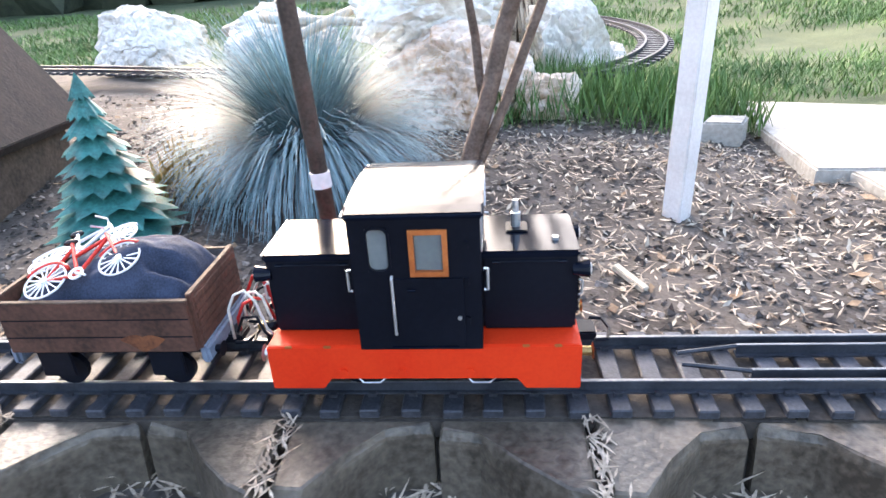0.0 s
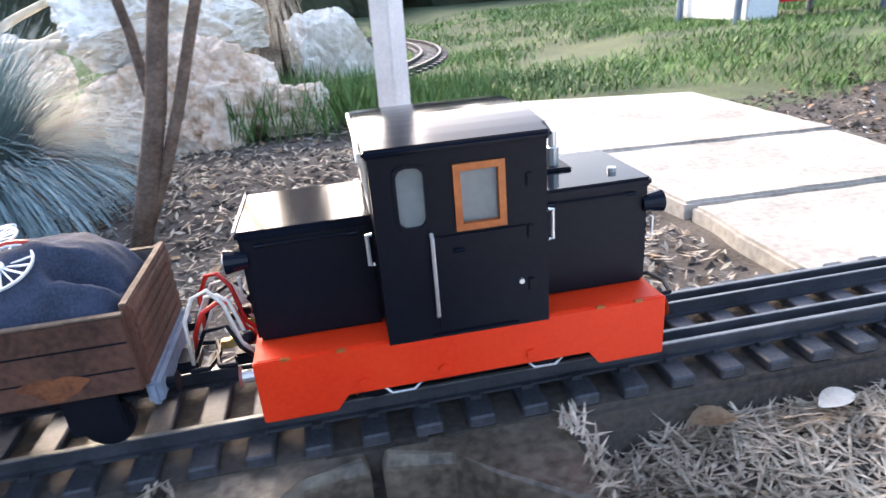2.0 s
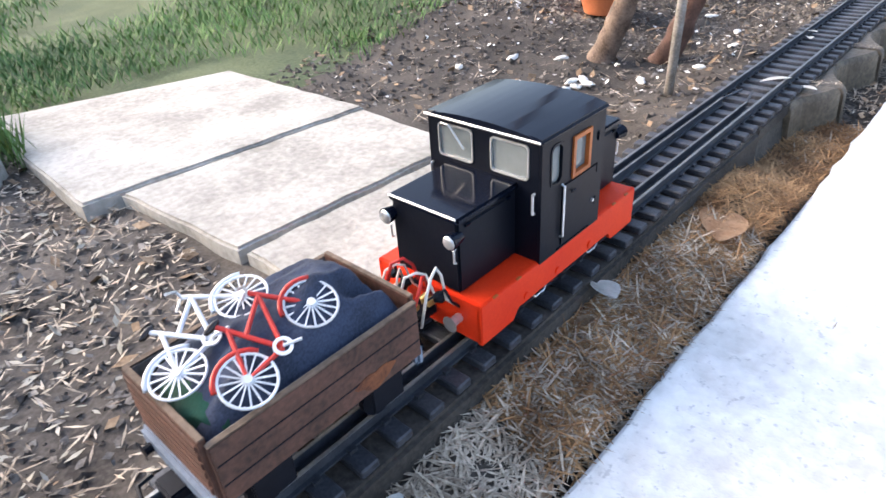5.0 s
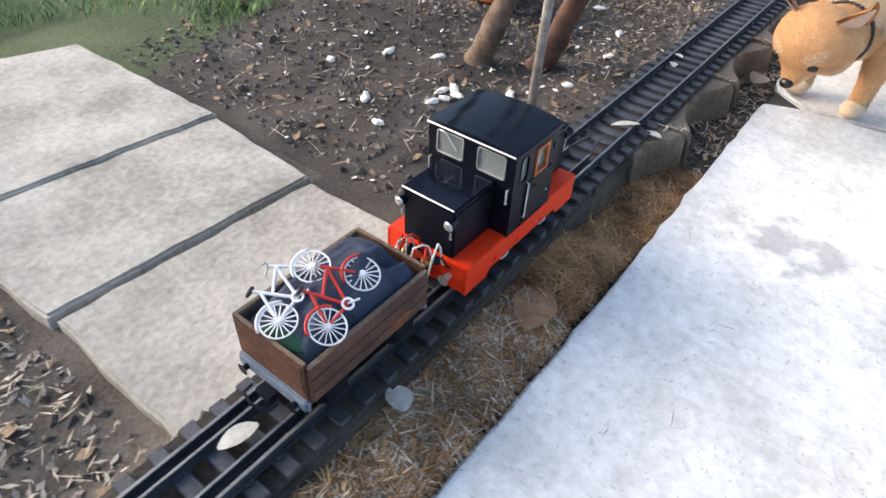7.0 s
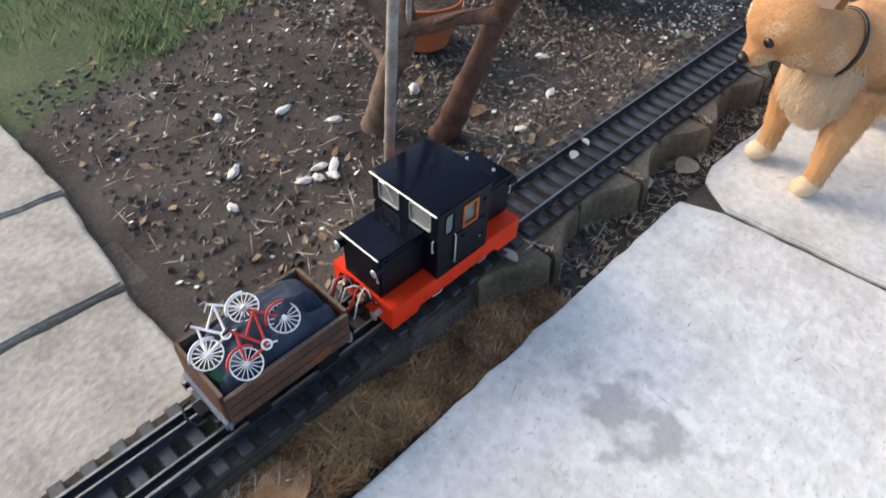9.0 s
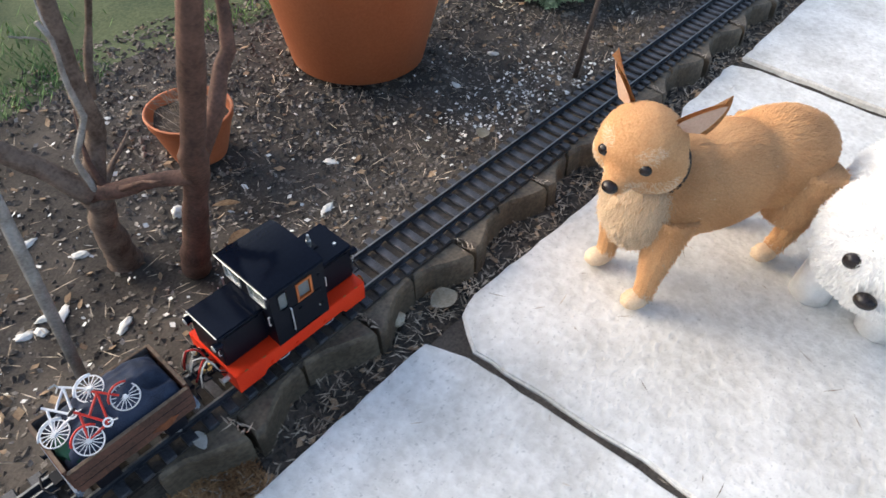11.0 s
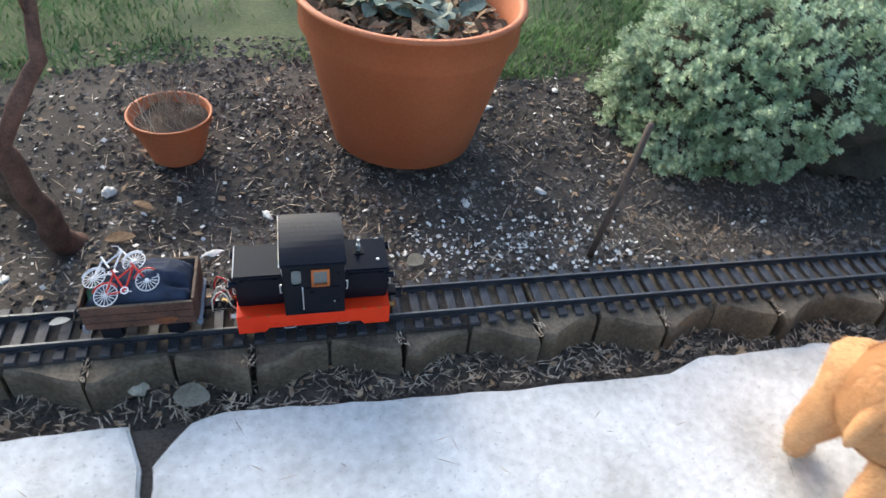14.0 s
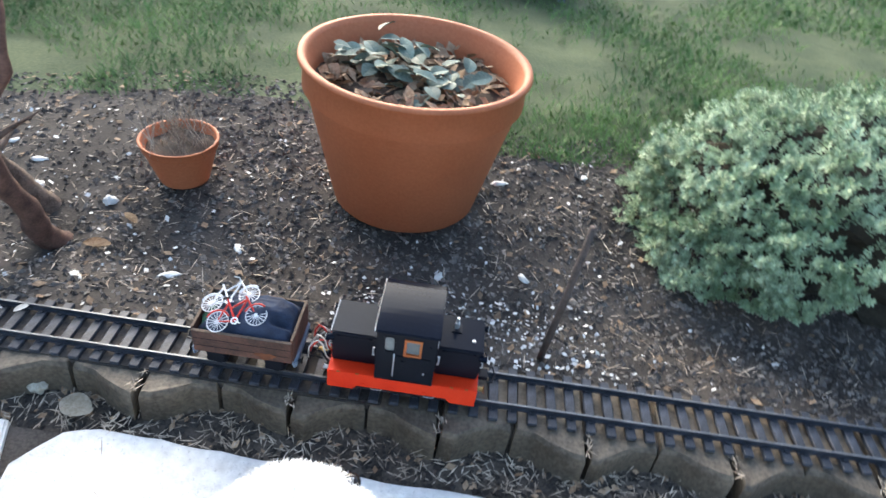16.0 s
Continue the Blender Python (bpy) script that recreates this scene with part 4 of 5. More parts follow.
def build_bush():
    t = thing("round_bush", pose(2.75, 0.40, -0.035), "dense rounded pale green evergreen bush with a bare dark base", "bush")
    # Solid dark blobs put the shade behind the foliage into colour.
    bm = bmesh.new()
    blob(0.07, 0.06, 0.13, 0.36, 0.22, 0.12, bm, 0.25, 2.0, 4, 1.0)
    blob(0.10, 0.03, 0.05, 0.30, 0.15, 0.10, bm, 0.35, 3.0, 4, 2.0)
    part("inner_shade", bm, BUSHIN, t, "dark core coloured as bare twigs in deep shade")
    r = random.Random(8)
    bm = bmesh.new()
    for i in range(46):
        x, y = r.uniform(-0.2, 0.4), r.uniform(-0.2, 0.0)
        limb(bm, (x * 0.5 + 0.08, 0.05, 0.0), (x * 0.6, y - 0.12, r.uniform(0.15, 0.5)), r.uniform(0.12, 0.24), 0.0035, 0.001, 0.2, i, 5)
    part("bare_twigs", bm, BARK, t, "bare brown twigs under the foliage")
    c, al, ac = [], [], []
    sprigs = 0
    while sprigs < 7600:
        u, v = r.uniform(-1, 1), r.uniform(0, math.tau)
        d = Vector((math.sqrt(1 - u * u) * math.cos(v), math.sqrt(1 - u * u) * math.sin(v), u))
        low = -0.42 + 1.0 * min(max((d.x + 0.66) / 0.36, 0.0), 1.0) * (0.92 if d.y < 0.3 else 0.0)
        if d.z < low + 0.16 * noise.noise(d * 5):
            continue
        lump = noise.noise(d * 8 + Vector((3, 1, 2)))
        if lump < -0.22 and r.random() < 0.75:
            continue
        sprigs += 1
        k = 1 + 0.09 * noise.noise(d * 2.6) + 0.13 * lump + 0.05 * noise.noise(d * 20) + r.uniform(-0.07, 0.01)
        p = Vector((0.07 + d.x * 0.45 * k, 0.03 + d.y * 0.29 * k, 0.085 + d.z * 0.21 * k))
        # a sprig: whorls of small leaves up a short shoot that points out and up
        n_ = (d * 0.8 + Vector((r.gauss(0, 0.4), r.gauss(0, 0.4), 0.7 + r.gauss(0, 0.3)))).normalized()
        e1 = n_.cross(Vector((0.3, 0.2, 1.0))).normalized()
        e2 = n_.cross(e1)
        size = r.uniform(0.0036, 0.0062)
        for j in range(18):
            a = j * 2.4 + r.uniform(-0.3, 0.3)
            f = j / 17
            g = (e1 * math.cos(a) + e2 * math.sin(a) + n_ * (0.15 + 1.1 * f)).normalized()
            ln = size * (1.1 - 0.55 * f)
            c.append(p + n_ * size * 2.6 * f + g * ln)
            al.append(g * ln)
            ac.append(n_.cross(g).normalized() * ln * 0.42)
    me = quads("foliage", np.array(c), np.array(al), np.array(ac), BUSH, "", "")
    part("foliage", me, None, t, "pale green leaf clusters")


build_bush()

# ---- loose leaves, shells and stones told apart ----


def loose_leaf(at, length, width, turn, mat, label, tilt=8):
    bm = leaf_bm(length, width, 0.12, 6)
    bmesh.ops.solidify(bm, geom=list(bm.faces), thickness=0.0006)
    return single("fallen_leaf", bm, mat, label, "leaf", "fallen leaves", m=pose(*at, tilt, -tilt * 0.5, turn), smooth=True)


def pebble(name, at, s, mat, label, seed):
    return single(name, blob(0, 0, 0, *s, rough=0.5, freq=1.6, sub=3, seed=seed), mat, label, "shell" if mat is SHELL else "stone", m=pose(*at, 0, 0, seed * 57), smooth=True)


loose_leaf((0.772, -0.066, -0.018), 0.026, 0.011, 60, SHELL, "cream white fallen petal beside the track")
loose_leaf((0.755, -0.06, -0.027), 0.016, 0.006, 160, DRYLEAF, "small brown curled leaf beside the track")
loose_leaf((0.912, -0.086, -0.032), 0.06, 0.021, 14, TANLEAF, "large tan dead leaf beside the patio")
loose_leaf((1.59, -0.083, -0.046), 0.042, 0.016, -12, PALELEAF, "pale grey-green round leaf beside the patio crack")
loose_leaf((1.47, 0.195, -0.038), 0.04, 0.01, 10, DRYLEAF, "curled brown dead leaf behind the track")
loose_leaf((1.53, 0.25, -0.03), 0.04, 0.008, 140, DRYLEAF, "curled brown dead leaf near the small pot")
loose_leaf((1.9, 0.085, -0.02), 0.03, 0.012, 30, PALELEAF, "pale orange leaf on the gravel")
loose_leaf((0.54, -0.065, -0.022), 0.024, 0.006, 15, SHELL, "white fallen petal on the straw")
loose_leaf((0.50, -0.06, -0.023), 0.022, 0.009, 170, DRYLEAF, "dark red-brown leaf on the straw")
loose_leaf((0.69, -0.002, 0.0005), 0.03, 0.008, 165, SHELL, "white elongated petal lying between the rails", 3)
loose_leaf((0.762, 0.0, 0.0005), 0.012, 0.004, 40, SHELL, "small white petal between the rails", 3)
loose_leaf((1.262, -0.030, 0.0012), 0.036, 0.006, 125, SHELL, "white petal lying across the sleepers", 3)
loose_leaf((1.268, -0.058, -0.010), 0.026, 0.007, 80, SHELL, "white petal lying beside the rail", 3)
loose_leaf((1.45, 0.004, 0.0005), 0.022, 0.006, 20, SHELL, "white petal lying on the sleepers", 3)
loose_leaf((1.49, 0.006, 0.0005), 0.02, 0.005, 60, SHELL, "white petal lying on the sleepers", 3)
pebble("plastic_cap", (1.458, 0.305, -0.035), (0.011, 0.008, 0.008), SHELL, "small white plastic cap on the soil", 1.0)
for i, (x, y) in enumerate([(1.225, 0.245), (1.24, 0.262), (1.255, 0.25), (1.243, 0.235), (1.21, 0.255), (1.15, 0.33), (1.11, 0.27), (1.32, 0.33), (1.3, 0.18), (1.36, 0.12), (1.5, 0.12), (1.62, 0.16), (2.03, 0.25), (2.17, 0.27), (2.12, 0.5), (2.29, 0.56), (1.7, 0.24), (1.28, 0.4), (1.2, 0.45)]):
    pebble("shell_piece", (x, y, ground_z(x, y) + 0.002), (0.009 + 0.003 * (i % 3), 0.006, 0.0035), SHELL, "white broken shell piece on the soil", 2.0 + i)
pebble("tan_stone", (1.545, -0.062, -0.055), (0.012, 0.009, 0.008), PALELEAF, "small tan stone by the edging", 3.3)
# pale wood offcut
single("wood_offcut", box(-0.022, -0.004, 0, 0.022, 0.004, 0.006, 0.001), PALELEAF, "pale split wood offcut lying on the soil", "wood offcut", m=pose(0.31, 0.19, -0.047, 0, 8, -60))

# ---- garden table and far hedge ----
table = thing("garden_table", pose(1.74, 1.80, -0.115), "low white garden table with a bright red cloth on the lawn", "table")
part("tabletop", box(0.15, -0.02, 0.14, 0.62, 0.4, 0.25, 0.01), CLOTHRED, table, "red cloth over the top")
part("apron", box(0.03, -0.03, 0.09, 0.15, 0.38, 0.25, 0.006), PLASTIC, table, "white hanging panel")
for x, y in ((0.0, -0.01), (0.58, -0.01), (0.0, 0.36), (0.58, 0.36)):
    part("leg", tube([(x, y, -0.01), (x + 0.012, y, 0.245)], 0.013, 10), HUTBLUE, table, "pale blue-grey tube leg")


def far_hedge():
    bm = bmesh.new()
    for i in range(60):
        a = math.tau * i / 60
        blob(8 * math.cos(a) + 1, 8 * math.sin(a), 0.5, 0.75, 0.75, 1.0, bm, 0.5, 2.0, 2, i)
    single("far_hedge", bm, HEDGE, "dark dense hedge enclosing the garden", "hedge", kind="structure")


far_hedge()

# ---- the train ----
LOCO_AT = [(0, 0.1400), (0.5, 0.2015), (1, 0.2620), (1.5, 0.3200), (2, 0.3785), (2.5, 0.4375), (3, 0.4985), (3.5, 0.5610), (4, 0.6225), (6.5, 0.914), (7, 0.968), (7.5, 1.021), (8, 1.0735), (8.5, 1.134), (9.5, 1.245), (10, 1.306), (12.5, 1.58), (13.5, 1.699), (14.5, 1.824), (16, 2.003)]
loco = thing("diesel_locomotive", pose(LOCO_AT[0][1], 0, 0), "small black model diesel locomotive on an orange-red frame", "locomotive")
HL, HW, HOOD = 0.0914, 0.0432, 0.0262
skirt = [(-HL, 0.0085), (-0.060, 0.0085), (-0.055, 0.0165), (0.055, 0.0165), (0.060, 0.0085), (HL, 0.0085), (HL, 0.0382), (-HL, 0.0382)]
bm = prism(skirt, -HW, -HW + 0.004, 0.0006)
prism(skirt, HW - 0.004, HW, 0.0006, bm)
box(-HL, -HW + 0.001, 0.0095, -HL + 0.004, HW - 0.001, 0.0378, 0.0006, bm)
box(HL - 0.004, -HW + 0.001, 0.0095, HL, HW - 0.001, 0.0378, 0.0006, bm)
box(-HL + 0.001, -HW + 0.001, 0.034, HL - 0.001, HW - 0.001, 0.0385, 0.0006, bm)
frame_part = part("frame", bm, RED, loco, "orange-red painted frame and skirt")
for i, x in enumerate((-0.047, -0.012, 0.028)):
    for y in (-HW - 0.0005, HW + 0.0005):
        part("oil_cap", tube([(x, y - 0.0006, 0.0205), (x, y + 0.0006, 0.0205)], 0.0028, 10), RED, frame_part)
for x in (-0.078, -0.055, -0.03, 0.06, 0.078):
    part("chip_mark", box(x - 0.002, -HW - 0.0006, 0.0375, x + 0.002, -HW + 0.001, 0.0388, 0.0002), WOODRED, frame_part, "worn paint spot")
part("chassis", box(-0.075, -0.03, 0.006, 0.075, 0.03, 0.034, 0.002), BLACK2, loco, "black chassis block")
for x in (-0.042, 0.042):
    for y in (-0.026, 0.022):
        w = part("wheel", tube([(x, y, 0.0125), (x, y + 0.004, 0.0125)], 0.0125, 20), BLACK2, loco, "black wheel")
    part("axle", tube([(x, -0.026, 0.0125), (x, 0.026, 0.0125)], 0.002, 8), SILVER, loco)
for x in (-0.03, 0.035):
    part("brake_wire", tube([(x - 0.012, -0.0405, 0.0185), (x - 0.006, -0.0425, 0.0125), (x + 0.004, -0.0425, 0.0125), (x + 0.012, -0.0405, 0.0185)], 0.0006, 6), SILVER, loco, "thin bright wire loop")


def hood(name, x0, x1, z1):
    h = part(name, box(x0, -HOOD, 0.0385, x1, HOOD, z1, 0.0016), BLACK2, loco, "black engine hood")
    part("hood_lid", box(x0 - 0.001, -HOOD - 0.0013, z1 - 0.0035, x1 + 0.001, HOOD + 0.0013, z1 + 0.0008, 0.0012), BLACK, h, "glossy black hood lid")
    part("hinge_strip", tube([(x0 + 0.009, -HOOD - 0.0006, z1 - 0.006), (x1 - 0.006, -HOOD - 0.0006, z1 - 0.006)], 0.0006, 6), BLACK2, h)
    for x in (x0 + 0.008, x1 - 0.009):
        part("hinge", tube([(x - 0.002, -HOOD - 0.0006, z1 - 0.006), (x + 0.002, -HOOD - 0.0006, z1 - 0.006)], 0.0009, 8), BLACK, h)
    return h


rear_hood = hood("rear_hood", -0.0895, -0.0345, 0.0892)
front_hood = hood("front_hood", 0.0357, 0.0895, 0.0892)
part("trim_edge", tube([(-0.0906, -HOOD, 0.0897), (-0.0906, HOOD, 0.0897)], 0.0008, 6), SILVER, rear_hood, "bright worn edge")
part("exhaust", tube([(0.056, 0.006, 0.0895), (0.056, 0.006, 0.1), (0.056, 0.006, 0.1005), (0.056, 0.006, 0.108)], [0.003, 0.003, 0.002, 0.0018], 10), SILVER, front_hood, "worn metal exhaust stack")
part("exhaust_base", box(0.050, -0.002, 0.0898, 0.063, 0.013, 0.0915, 0.0007), BLACK2, front_hood)
part("filler_cap", tube([(0.078, -0.012, 0.0898), (0.078, -0.012, 0.092)], 0.002, 10), SILVER, front_hood)
bm = box(0.0900, -0.022, 0.046, 0.0912, 0.022, 0.080, 0.0005)
part("radiator", bm, BLACK2, front_hood, "black radiator grille")
for k in range(8):
    part("grille_bar", box(0.0911, -0.021, 0.0478 + 0.0041 * k, 0.0921, 0.021, 0.0494 + 0.0041 * k, 0.0003), BLACK, front_hood)
for sx in (-1, 1):
    h = rear_hood if sx < 0 else front_hood
    for y in (-HOOD + 0.001, HOOD - 0.001):
        x = sx * 0.0895
        lamp = part("headlamp", tube([(x - sx * 0.003, y, 0.0775), (x + sx * 0.003, y, 0.0775), (x + sx * 0.0065, y, 0.0775)], [0.0034, 0.0046, 0.0052], 14), BLACK, h, "black headlamp housing")
        part("lens", blob(x + sx * 0.0062, y, 0.0775, 0.0018, 0.0046, 0.0046, sub=2), SILVER, lamp, "bright lamp lens", True)
        part("grab_rail", tube([(x + sx * 0.001, y, 0.071), (x + sx * 0.0028, y, 0.070), (x + sx * 0.0028, y, 0.062), (x + sx * 0.001, y, 0.061)], 0.0007, 6), SILVER, h)

# cab: walls with window openings
CX0, CX1, CZ0, CZ1 = -0.0345, 0.0357, 0.0370, 0.1205


def panel(u0, u1, v0, v1, holes, put, thick=0.0018, bm=None):
    """A flat wall in u and v with rectangular openings that don't overlap in u; put() turns u, v and depth into a place."""
    bm = bm or bmesh.new()
    us = sorted({u0, u1, *(c for h in holes for c in h[:2])})
    vs = sorted({v0, v1, *(c for h in holes for c in h[2:])})
    grid = {}

    def vert(i, j, k):
        if (i, j, k) not in grid:
            grid[i, j, k] = bm.verts.new(put(us[i], vs[j], thick * k))
        return grid[i, j, k]

    def solid(i, j):
        if not (0 <= i < len(us) - 1 and 0 <= j < len(vs) - 1):
            return False
        u, v = (us[i] + us[i + 1]) / 2, (vs[j] + vs[j + 1]) / 2
        return not any(a0 < u < a1 and b0 < v < b1 for a0, a1, b0, b1 in holes)

    for i in range(len(us) - 1):
        for j in range(len(vs) - 1):
            if solid(i, j):
                for k in (0, 1):
                    bm.faces.new([vert(i, j, k), vert(i + 1, j, k), vert(i + 1, j + 1, k), vert(i, j + 1, k)])
                for di, dj, a, b in ((-1, 0, (i, j), (i, j + 1)), (1, 0, (i + 1, j), (i + 1, j + 1)), (0, -1, (i, j), (i + 1, j)), (0, 1, (i, j + 1), (i + 1, j + 1))):
                    if not solid(i + di, j + dj):
                        bm.faces.new([vert(*a, 0), vert(*b, 0), vert(*b, 1), vert(*a, 1)])
    return bm


def rounded(cx, cz, hw, hh, r, steps=5):
    out = []
    for sx, sz, a0 in ((1, 1, 0), (-1, 1, 90), (-1, -1, 180), (1, -1, 270)):
        for i in range(steps + 1):
            a = radians(a0 + 90 * i / steps)
            out.append((cx + sx * (hw - r) + r * math.cos(a), cz + sz * (hh - r) + r * math.sin(a)))
    return out


def ring(outer, inner, put, d0, d1, bm=None):
    bm = bm or bmesh.new()
    k = len(outer)
    rows = [[bm.verts.new(put(u, v, d)) for u, v in loop] for loop, d in ((outer, d0), (outer, d1), (inner, d1), (inner, d0))]
    for a, b in zip(rows, rows[1:] + rows[:1]):
        for i in range(k):
            bm.faces.new((a[i], a[(i + 1) % k], b[(i + 1) % k], b[i]))
    return bm


cab = part("cab", box(CX0 + 0.001, -HW + 0.002, CZ0, CX1 - 0.001, HW - 0.002, CZ0 + 0.003), BLACK2, loco, "black driver's cab")
for s in (-1, 1):
    put = lambda u, v, d, s=s: (u, s * (HW + 0.0008 - d), v)
    small_w = (-0.0252, -0.0132, 0.0872, 0.1128)
    door_w = (-0.0010, 0.0170, 0.0855, 0.1105)
    part("side_wall", panel(CX0, CX1, CZ0, CZ1 - 0.003, [small_w, door_w], put), BLACK2, cab)
    part("quarter_frame", ring(rounded(-0.0192, 0.1, 0.0068, 0.0137, 0.0045), rounded(-0.0192, 0.1, 0.0054, 0.0122, 0.004), put, 0.002, -0.0005), BLACK2, cab)
    part("window_pane", panel(-0.0252, -0.0132, 0.0872, 0.1128, [], lambda u, v, d, s=s: (u, s * (HW - 0.0008 - d), v), 0.0006), PANE, cab, "milky clear pane")
    sq = lambda a: [(0.0080 + sx * (0.0098 - a), 0.098 + sz * (0.0131 - a)) for sx, sz in ((1, 1), (-1, 1), (-1, -1), (1, -1))]
    part("door_window_frame", ring(sq(-0.0006), sq(0.0022), put, 0.002, -0.0012), WOODRED, cab, "orange wooden window frame")
    part("window_pane", panel(-0.0010, 0.0170, 0.0855, 0.1105, [], lambda u, v, d, s=s: (u, s * (HW - 0.0008 - d), v), 0.0006), PANE, cab, "milky clear pane")
    part("cab_door", panel(-0.0118, 0.0262, 0.041, 0.0828, [], lambda u, v, d, s=s: (u, s * (HW + 0.0018 - d), v), 0.0012), BLACK2, cab, "black cab door")
    part("door_rail", tube([(-0.0128, s * (HW + 0.001), 0.0845), (-0.0128, s * (HW + 0.003), 0.0835), (-0.0128, s * (HW + 0.003), 0.0485), (-0.0128, s * (HW + 0.001), 0.0475)], 0.0009, 8), SILVER, cab, "long silver door rail")
    part("door_handle", tube([(-0.0045, s * (HW + 0.003), 0.0765), (0.0, s * (HW + 0.003), 0.0765)], 0.0007, 6), BLACK, cab)
    part("latch", tube([(0.0235, s * (HW + 0.0015), 0.0585), (0.0235, s * (HW + 0.003), 0.0585)], 0.0012, 8), SILVER, cab)
    for z in (0.056, 0.08, 0.102):
        part("hinge", box(0.0268, s * HW - 0.0018, z - 0.003, 0.0295, s * HW + 0.0018, z + 0.003, 0.0005), BLACK2, cab)
    part("threshold", box(-0.016, s * (HW + 0.0005) - 0.001, 0.0385, 0.022, s * (HW + 0.0005) + 0.001, 0.0393), BLACK, cab)
    for x in (CX0 - 0.0015, CX1 + 0.0015):
        y = s * (HW - 0.003)
        dx = -0.002 if x < 0 else 0.002
        part("grab_handle", tube([(x, y, 0.0865), (x + dx, y, 0.0865), (x + dx, y, 0.0735), (x, y, 0.0735)], 0.0009, 8), SILVER, cab, "silver grab handle")
for sx, x in ((-1, CX0), (1, CX1)):
    put = lambda u, v, d, sx=sx, x=x: (x - sx * d, u, v)
    holes = [(-0.0345, -0.0075, 0.0935, 0.1145), (0.0075, 0.0345, 0.0935, 0.1145)]
    part("end_wall", panel(-HW + 0.0012, HW - 0.0012, CZ0, CZ1 - 0.003, holes, put), BLACK2, cab)
    for c in (-0.021, 0.021):
        part("window_rim", ring(rounded(c, 0.104, 0.0142, 0.0112, 0.003), rounded(c, 0.104, 0.0132, 0.0102, 0.0026), put, 0.001, -0.0009), SILVER, cab, "silver window rim")
        part("window_pane", panel(c - 0.0135, c + 0.0135, 0.0935, 0.1145, [], lambda u, v, d, sx=sx, x=x: (x - sx * (d + 0.0006), u, v), 0.0006), PANE, cab, "milky clear pane")
    part("wiper", tube([(x + sx * 0.0018, 0.031, 0.1155), (x + sx * 0.002, 0.025, 0.1155), (x + sx * 0.002, 0.013, 0.102)], 0.0007, 6), SILVER, cab, "silver wiper")
bm = box(CX0 - 0.0022, -HW - 0.0022, CZ1 - 0.0034, CX1 + 0.0022, HW + 0.0022, CZ1 + 0.0006, 0.0014, seg=3)
for v in bm.verts:
    if v.co.z > CZ1 - 0.001:
        v.co.z += 0.0028 * (1 - (v.co.y / HW) ** 2)
bmesh.ops.subdivide_edges(bm, edges=[e for e in bm.edges if abs(e.verts[0].co.y - e.verts[1].co.y) > 0.05], cuts=9)
for v in bm.verts:
    if v.co.z > CZ1 - 0.001 and abs(v.co.y) < HW - 0.002:
        v.co.z = max(v.co.z, CZ1 + 0.0006 + 0.0030 * (1 - (v.co.y / HW) ** 2))
roof = part("roof", bm, BLACK, cab, "glossy black slightly arched roof")
part("roof_edge", tube([(CX0 - 0.0026, -HW - 0.001, CZ1 - 0.001), (CX0 - 0.0026, HW + 0.001, CZ1 - 0.001)], 0.0009, 6), SILVER, roof, "bright worn roof edge")
# driver doll, plain shape
bm = blob(-0.018, -0.026, 0.090, 0.006, 0.008, 0.012, sub=2)
blob(-0.018, -0.026, 0.104, 0.0048, 0.0045, 0.0058, bm, sub=2)
part("driver_doll", bm, DOLLBLUE, cab, "plain blue driver doll", True)


def coupler(parent, x, sx):
    c = part("coupler", box(min(x, x + sx * 0.014), -0.008, 0.018, max(x, x + sx * 0.014), 0.008, 0.024, 0.001), BLACK2, parent, "black coupler bar")
    part("coupling_loop", tube([(x + sx * 0.012, -0.013, 0.022), (x + sx * 0.02, -0.012, 0.022), (x + sx * 0.023, 0, 0.022), (x + sx * 0.02, 0.012, 0.022), (x + sx * 0.012, 0.013, 0.022)], 0.0012, 6), BLACK2, c)
    return c


coupler(loco, HL, 1)
cp = coupler(loco, -HL, -1)
for y in (-0.026, 0.026):
    part("buffer", tube([(-HL, y, 0.023), (-HL - 0.008, y, 0.023), (-HL - 0.009, y, 0.023)], [0.003, 0.003, 0.0055], 12), SILVER, loco, "grey buffer")
    part("buffer", tube([(HL, y, 0.023), (HL + 0.008, y, 0.023), (HL + 0.009, y, 0.023)], [0.003, 0.003, 0.0055], 12), BRASS, loco, "brass buffer")
for k, (y, z) in enumerate(((0.012, 0.036), (-0.004, 0.03), (-0.015, 0.036), (0.018, 0.028))):
    part("fitting", blob(-HL - 0.005, y, z, 0.0045, 0.004, 0.0035, rough=0.3, sub=2, seed=k), BRASS if k % 2 else BLACK2, loco, "small brass and black hose fitting", True)
HOSES = ((-0.022, -0.026, 0.066, 0.0009, WIREW), (-0.012, -0.004, 0.056, 0.0009, WIREW), (-0.008, -0.016, 0.054, 0.0011, WIRER), (-0.002, 0.006, 0.062, 0.0011, WIRER), (0.006, 0.012, 0.055, 0.0008, WIREW), (0.014, 0.004, 0.046, 0.0008, WIREW), (-0.026, -0.02, 0.047, 0.0009, BLACK2), (0.018, 0.01, 0.05, 0.0009, BLACK2))
